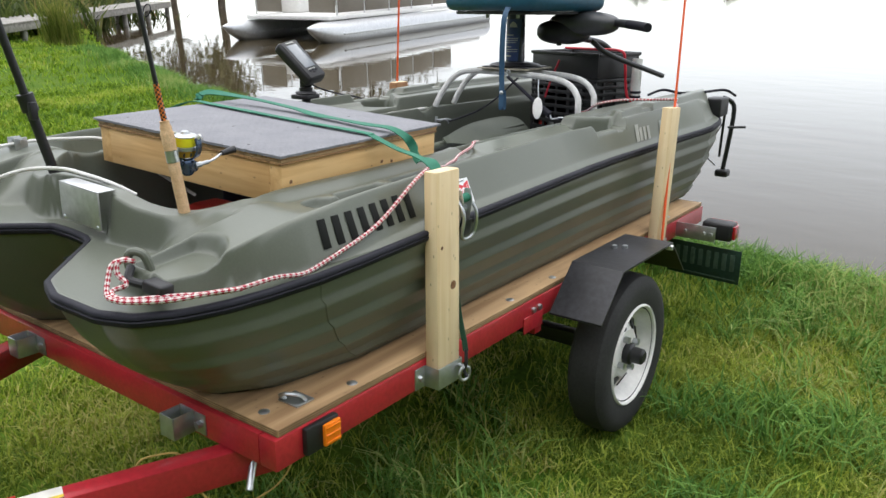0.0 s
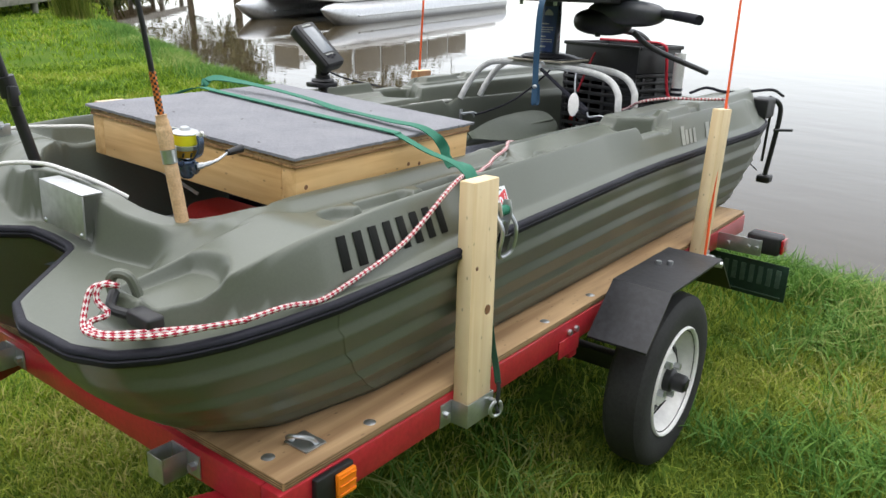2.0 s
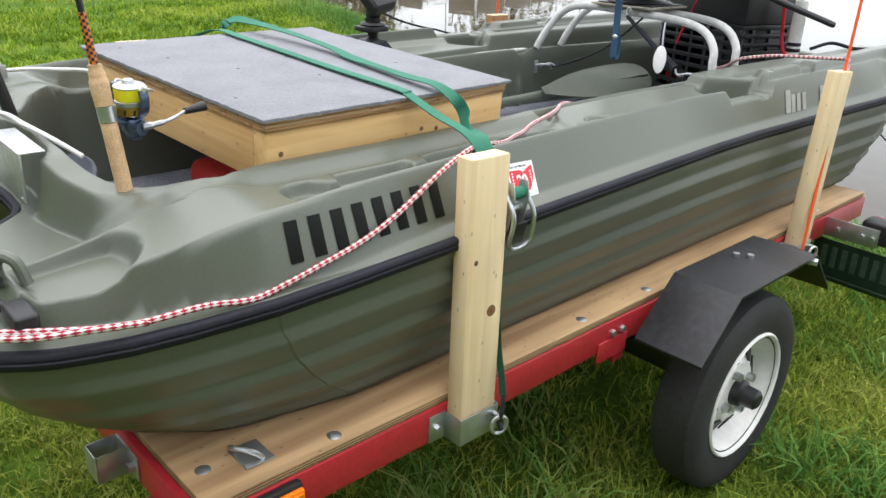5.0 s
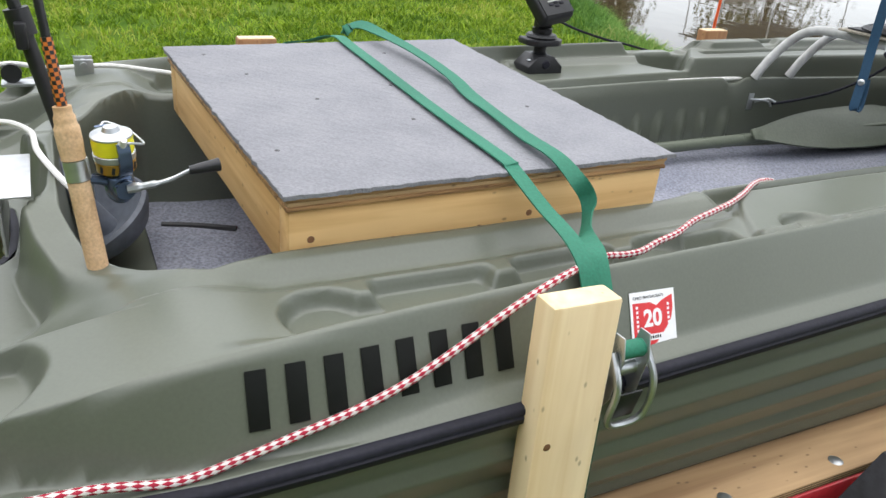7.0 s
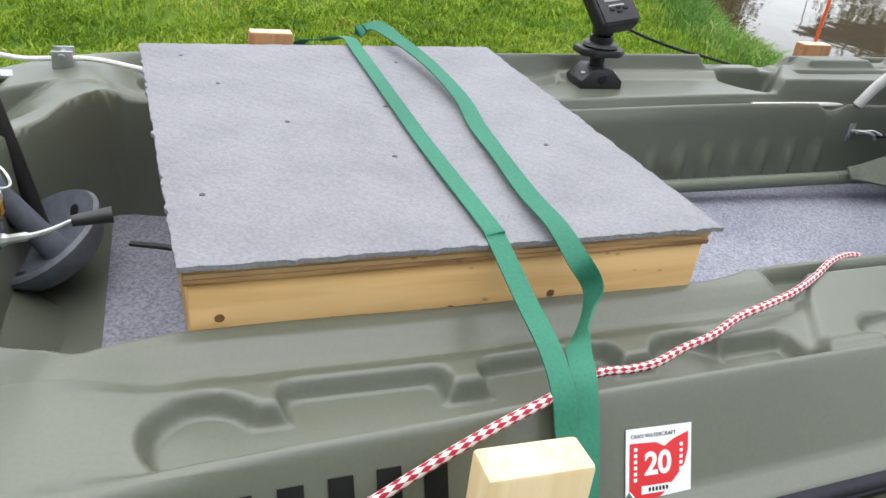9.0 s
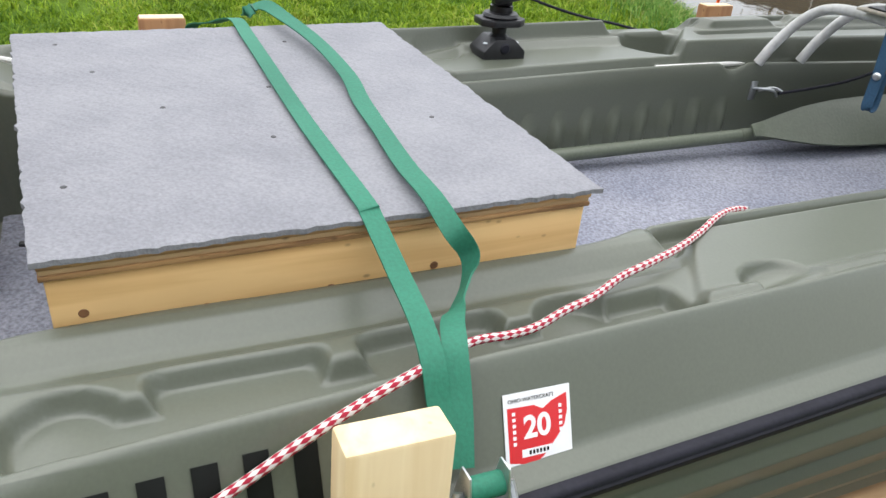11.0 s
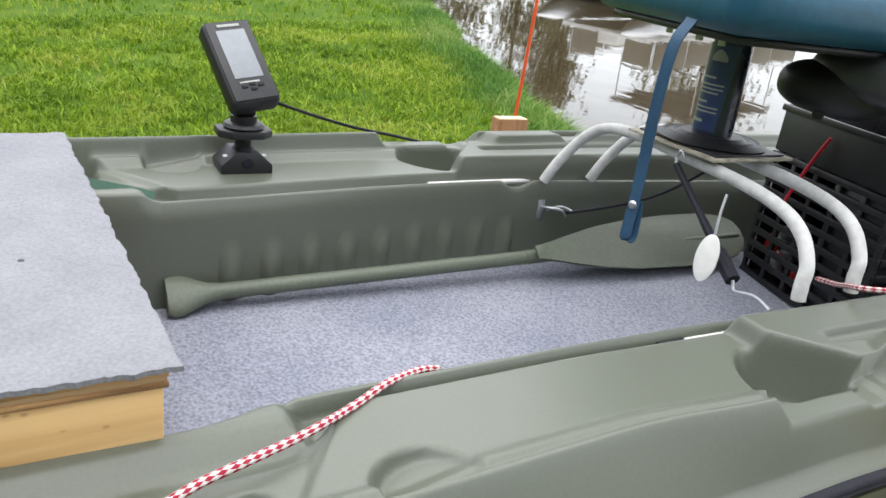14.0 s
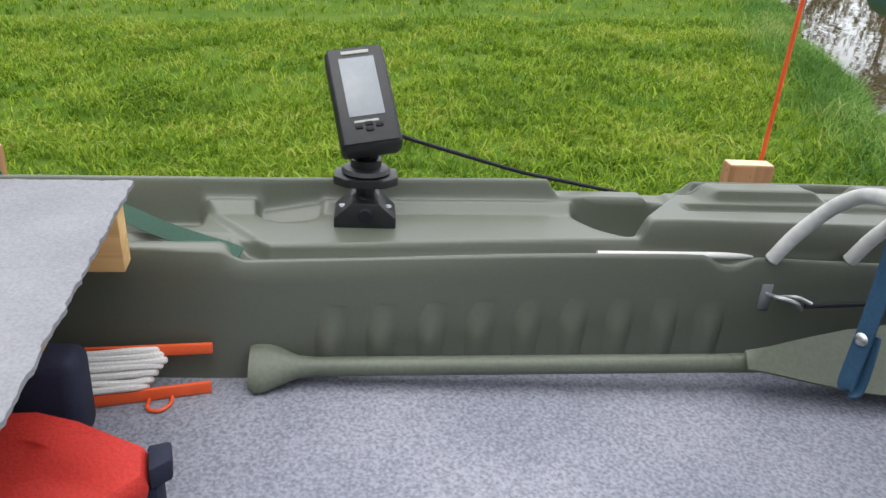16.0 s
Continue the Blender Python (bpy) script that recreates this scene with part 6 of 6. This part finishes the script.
dock = thing("wooden_dock", "weathered grey plank dock on piles leading out from the bank", "dock", pose(-15.4, 6.0, 0.40, 0, 0, 39), level=True)
for k in range(95):
    part("plank", box((-1.35, 0.16 * k - 0.3, 0.0), (0.02, 0.16 * k - 0.152, 0.035), 0.004), OLDWOOD, dock)
for x in (-1.3, -0.05):
    part("stringer", box((x, -0.28, -0.17), (x + 0.05, 14.9, -0.002), 0.004), OLDWOOD, dock)
for k in range(7):
    for x in (-1.2, -0.14):
        part("pile", rod((x, 1.0 + 2.3 * k, -1.6), (x, 1.0 + 2.3 * k, -0.003), 0.085, 0.08, seg=14), OLDWOOD, dock)

# trees on the bank beyond the dock, mirrored in the lake
BARK = mat("grey_bark", (0.14, 0.11, 0.08), 0.9, var=0.3, scale=3, fine=30, bump=0.8)
LEAF = mat("tree_leaves", (0.075, 0.085, 0.025), 0.6, var=0.4, scale=0.8, fine=6, second=(0.13, 0.11, 0.04))


def tree(x, y, height, spread, seed):
    t = thing("tree", "broad leafy tree on the far bank", "tree", pose(x, y, 0.1), group="bank trees", level=True)
    r = np.random.default_rng(seed)
    bm = bmesh.new()
    part("trunk", tube([(0, 0, -0.5), (0.1, 0.05, height * 0.3), (-0.05, 0.1, height * 0.6), (0.1, 0, height * 0.9)], 0.2, seg=10, radii=[0.18, 0.15, 0.10, 0.04]), BARK, t)
    tips = []
    for k in range(9):
        a, z = r.uniform(0, math.tau), height * r.uniform(0.10, 0.75)
        e = (spread * r.uniform(0.5, 0.95) * math.cos(a), spread * r.uniform(0.5, 0.95) * math.sin(a), z + height * r.uniform(0.08, 0.25))
        tips += [np.array(e), np.array(e) * (0.6, 0.6, 0.96), np.array((0, 0, z + 0.2 * height))]
        part("limb", tube([(0, 0, z), (e[0] * 0.5, e[1] * 0.5, z * 0.6 + e[2] * 0.4), e], 0.06, seg=6, radii=[0.09, 0.05, 0.02]), BARK, t)
    c = np.array(tips)[r.integers(0, len(tips), 2600)] + r.normal(0, 1, (2600, 3)) * (spread * 0.17, spread * 0.17, height * 0.06)
    u, w = r.normal(0, 1, (2600, 3)), r.normal(0, 1, (2600, 3))
    u, w = u / np.linalg.norm(u, axis=1)[:, None] * 0.16, w / np.linalg.norm(w, axis=1)[:, None] * 0.10
    v = np.stack([c - u, c + w, c + u, c - w], 1).reshape(-1, 3)
    me = bpy.data.meshes.new("crown")
    me.from_pydata(v.tolist(), [], (np.arange(2600)[:, None] * 4 + np.arange(4)).tolist())
    me.materials.append(LEAF)
    cr = new("crown", me)
    cr.parent = t
    return t


for k, (x, y, hh, sp) in enumerate(((-34, 19, 8.5, 3.6), (-30, 24, 7.0, 2.8), (-27, 31, 9.5, 3.6), (-38, 27, 9.0, 3.6))):
    tree(x, y, hh, sp, 40 + k)

# far wooded shore all round the lake, a plain distant backdrop
WOODS = mat("far_woods", (0.035, 0.055, 0.022), 0.95, var=0.5, scale=0.25, fine=1.2, bump=1.0, second=(0.07, 0.08, 0.03))
rng = np.random.default_rng(4)
ang = np.linspace(math.radians(20), math.radians(200), 420)
top = 4.5 + 1.3 * np.sin(ang * 17) + 1.0 * np.sin(ang * 41 + 1) + rng.normal(0, 0.5, 420)
rad = 190 + 12 * np.sin(ang * 9)
lay = np.array([0.0, 0.35, 0.7, 1.0])
XX = np.stack([rad * np.cos(ang) + 4 * l * np.sin(ang * 60) for l in lay])
YY = np.stack([rad * np.sin(ang) + 9 * l for l in lay])
ZZ = np.stack([-0.3 + top * l for l in lay])
woods = new("backdrop", grid_mesh("backdrop", XX, YY, ZZ, WOODS))
tagged(woods, "distant wooded shore across the lake", "woods", kind="structure")
# unseen trees, added on the land side to keep low sky light off the flank
ang = np.linspace(math.radians(205), math.radians(385), 300)
top = 16.0 + 1.6 * np.sin(ang * 13) + 1.2 * np.sin(ang * 37 + 1) + rng.normal(0, 0.6, 300)
rad = 30 + 3 * np.sin(ang * 7)
XX = np.stack([rad * np.cos(ang) + 1.2 * l * np.sin(ang * 50) for l in lay])
YY = np.stack([rad * np.sin(ang) - 1.5 * l for l in lay])
ZZ = np.stack([-0.4 + top * l for l in lay])
light_block = new("backdrop_light_block", grid_mesh("backdrop_light_block", XX, YY, ZZ, WOODS))
tagged(light_block, "unseen wall of trees added to block low light from the land side", "woods", kind="structure")

# ---- grass ----
def grass_material(name, c1, c2, c3):
    m = bpy.data.materials.new(name)
    m.use_nodes = True
    t = m.node_tree
    b = t.nodes["Principled BSDF"]
    geo, ramp = t.nodes.new("ShaderNodeNewGeometry"), t.nodes.new("ShaderNodeValToRGB")
    e = ramp.color_ramp.elements
    e[0].color, e[1].color, e[1].position = (*c1, 1), (*c2, 1), 0.8
    k = e.new(0.97)
    k.color = (*c3, 1)
    tc, n = t.nodes.new("ShaderNodeTexCoord"), t.nodes.new("ShaderNodeTexNoise")
    n.inputs["Scale"].default_value, n.inputs["Detail"].default_value = 1.1, 3
    add = t.nodes.new("ShaderNodeMath")
    add.operation = "MULTIPLY_ADD"
    add.inputs[1].default_value, add.inputs[2].default_value = 2.3, -1.2
    t.links.new(tc.outputs["Object"], n.inputs["Vector"])
    t.links.new(n.outputs["Fac"], add.inputs[0])
    s = t.nodes.new("ShaderNodeMath")
    s.operation = "ADD"
    t.links.new(add.outputs[0], s.inputs[0])
    t.links.new(geo.outputs["Random Per Island"], s.inputs[1])
    t.links.new(s.outputs[0], ramp.inputs["Fac"])
    t.links.new(ramp.outputs["Color"], b.inputs["Base Color"])
    b.inputs["Roughness"].default_value = 0.62
    b.inputs["Specular IOR Level"].default_value = 0.2
    tr = t.nodes.new("ShaderNodeBsdfTranslucent")
    mx = t.nodes.new("ShaderNodeMixShader")
    mx.inputs[0].default_value = 0.35
    t.links.new(ramp.outputs["Color"], tr.inputs["Color"])
    t.links.new(b.outputs[0], mx.inputs[1])
    t.links.new(tr.outputs[0], mx.inputs[2])
    t.links.new(mx.outputs[0], t.nodes["Material Output"].inputs["Surface"])
    return m


LAWN = grass_material("grass_blades", (0.074, 0.155, 0.010), (0.290, 0.420, 0.028), (0.38, 0.41, 0.08))
LUSH = grass_material("lush_grass", (0.070, 0.17, 0.028), (0.20, 0.35, 0.070), (0.36, 0.40, 0.13))
NEAR = grass_material("shaded_lawn", (0.085, 0.150, 0.016), (0.375, 0.435, 0.062), (0.48, 0.44, 0.15))
BRUSH = grass_material("dark_brush", (0.035, 0.055, 0.012), (0.10, 0.13, 0.03), (0.22, 0.18, 0.07))
REED = grass_material("reeds", (0.10, 0.15, 0.02), (0.26, 0.27, 0.06), (0.40, 0.33, 0.12))


def blades(name, x, y, height, width, lean, material, label, seed, category="grass"):
    """Bent tapering blades, five points and three faces each."""
    r = np.random.default_rng(seed)
    n = len(x)
    z = ground_z(x, y) - 0.004
    h = height * r.uniform(0.5, 1.25, n)
    w = width * r.uniform(0.6, 1.3, n) / 2
    a, b = r.uniform(0, math.tau, n), r.uniform(0, math.tau, n)
    l = h * lean * r.uniform(0.2, 1.3, n)
    cx, cy, sx, sy = np.cos(a) * w, np.sin(a) * w, np.cos(b) * l, np.sin(b) * l
    v = np.empty((n, 5, 3))
    v[:, 0] = np.stack([x - cx, y - cy, z], -1)
    v[:, 1] = np.stack([x + cx, y + cy, z], -1)
    v[:, 2] = np.stack([x - cx * 0.8 + sx * 0.35, y - cy * 0.8 + sy * 0.35, z + h * 0.55], -1)
    v[:, 3] = np.stack([x + cx * 0.8 + sx * 0.35, y + cy * 0.8 + sy * 0.35, z + h * 0.55], -1)
    v[:, 4] = np.stack([x + sx, y + sy, z + h * (1 - 0.25 * lean)], -1)
    tri = (np.arange(n)[:, None, None] * 5 + np.array([[0, 1, 3], [0, 3, 2], [2, 3, 4]])[None]).reshape(-1)
    me = bpy.data.meshes.new(name)
    me.vertices.add(n * 5)
    me.vertices.foreach_set("co", v.ravel())
    me.loops.add(len(tri))
    me.loops.foreach_set("vertex_index", tri.astype(np.int32))
    me.polygons.add(n * 3)
    me.polygons.foreach_set("loop_start", np.arange(0, n * 9, 3, dtype=np.int32))
    me.update(calc_edges=True)
    me.materials.append(material)
    return tagged(new(name, me), label, category, kind="stuff")


def scatter(n, x0, x1, y0, y1, seed, clump=0.5, dry=True, margin=0.05):
    """Points on the bank, gathered in tufts."""
    r = np.random.default_rng(seed)
    m = int(n * clump / 14)
    tx, ty = np.repeat(r.uniform(x0, x1, m), 14), np.repeat(r.uniform(y0, y1, m), 14)
    x = np.concatenate([r.uniform(x0, x1, n - m * 14), tx + r.normal(0, 0.025, m * 14)])
    y = np.concatenate([r.uniform(y0, y1, n - m * 14), ty + r.normal(0, 0.025, m * 14)])
    keep = y < shore(x) - margin
    # the edges of a stretch thin out
    keep &= r.random(len(x)) < np.minimum.reduce([x - x0, x1 - x, y - y0, y1 + 9 - y]) / 0.5
    # thin out worn patches
    worn = np.sin(x * 2.1 + 1.3 * np.sin(y * 1.7)) * np.sin(y * 2.6 + 0.7 * np.sin(x * 3.1))
    keep &= (np.sin(x * 9.3 + 2 * np.sin(y * 5.1)) * np.sin(y * 8.7 + 2 * np.sin(x * 4.3)) > -0.55) | (r.random(len(x)) < 0.4)
    keep &= (worn < 0.45) | (r.random(len(x)) < 0.45)
    return x[keep], y[keep]


x, y = scatter(120000, -2.2, 3.4, -1.8, 3.6, 11)
blades("lawn_near", x, y, 0.065, 0.0055, 0.9, NEAR, "mown lawn grass with dry patches round the trailer", 1)
x, y = scatter(150000, 0.4, 3.0, -1.5, 3.2, 31, 0.65)
blades("lawn_near", x, y, 0.058, 0.005, 1.0, NEAR, "dense mown grass in front of the trailer", 31)
x, y = scatter(40000, -1.2, 0.5, -1.7, 0.6, 32, 0.65)
blades("lawn_near", x, y, 0.055, 0.006, 1.0, NEAR, "dense mown grass under the tongue", 32)
x, y = scatter(130000, -9.0, -2.2, -4.5, 7.0, 12, 0.8)
blades("lawn_beyond", x, y, 0.085, 0.012, 1.1, LAWN, "mown lawn grass beyond the boat", 2)
x, y = scatter(90000, -5.5, -0.7, -1.2, 5.2, 15, 0.7)
blades("lawn_beyond", x, y, 0.060, 0.007, 1.1, LAWN, "short dense lawn grass behind the boat", 15)
x, y = scatter(60000, -22.0, -9.0, -8.0, 12.0, 13)
blades("lawn_far", x, y, 0.10, 0.018, 0.8, LAWN, "lawn grass towards the dock", 3)
x, y = scatter(110000, -9.0, 10.0, -11.0, 4.5, 14, 0.8)
out = (x < -2.0) & (y > -4.2) | (x > -1.8) & (x < 3.0) & (y > -1.5)
blades("lawn_field", x[~out], y[~out], 0.085, 0.012, 1.1, LAWN, "mown lawn grass reaching round the trailer", 9)
r5 = np.random.default_rng(21)
# long grass along the water's edge
ex = np.concatenate([r5.uniform(-1.0, 3.2, 16000), r5.uniform(-14, -1.0, 26000)])
off = -np.abs(r5.normal(0, 0.28, len(ex))) + 0.06
blades("bank_grass", ex, shore(ex) + off, 0.17, 0.009, 0.9, LUSH, "long lush grass along the water's edge", 4)
# tufts beside the wheel
tx = np.repeat(r5.uniform(0.85, 2.6, 120), 60) + r5.normal(0, 0.05, 7200)
ty = np.repeat(r5.uniform(1.5, 3.0, 120), 60) + r5.normal(0, 0.05, 7200)
blades("tall_tufts", tx, ty, 0.14, 0.0075, 1.1, LUSH, "taller tufts of grass beside the trailer wheel", 5)
lx, ly = np.repeat(r5.uniform(0.1, 2.2, 60), 50), np.repeat(r5.uniform(0.2, 1.2, 60), 50)
blades("tall_tufts", lx + r5.normal(0, 0.05, 3000), ly + r5.normal(0, 0.05, 3000), 0.13, 0.007, 1.1, LUSH, "taller tufts of grass under the trailer", 6)
rx = np.repeat(r5.uniform(-15.9, -15.3, 9), 70) + r5.normal(0, 0.08, 630)
ry = np.repeat(r5.uniform(8.0, 8.6, 9), 70) + r5.normal(0, 0.08, 630)
blades("reeds", rx, np.minimum(ry, shore(rx) + 0.2), 1.0, 0.02, 0.35, REED, "tall yellow-green reeds beside the dock", 7, "reeds")
# broad-leaved weeds by the water
wxs = r5.uniform(0.2, 3.0, 2600)
blades("broadleaf_weeds", wxs, shore(wxs) - np.abs(r5.normal(0, 0.22, 2600)), 0.10, 0.045, 1.3, LUSH, "broad-leaved weeds on the bank", 8, "weeds")

# rough brush beyond the dock
bx, by = r5.uniform(-48, -19, 16000), r5.uniform(-14, 26, 16000)
ok = (by < shore(bx) + 0.3) & (by > -6 - 0.35 * (bx + 19)) | ((bx < -24) & (by < 20))
blades("brush", bx[ok], by[ok], 1.1, 0.09, 0.7, BRUSH, "dark rough brush and long grass beyond the dock", 9, "brush")
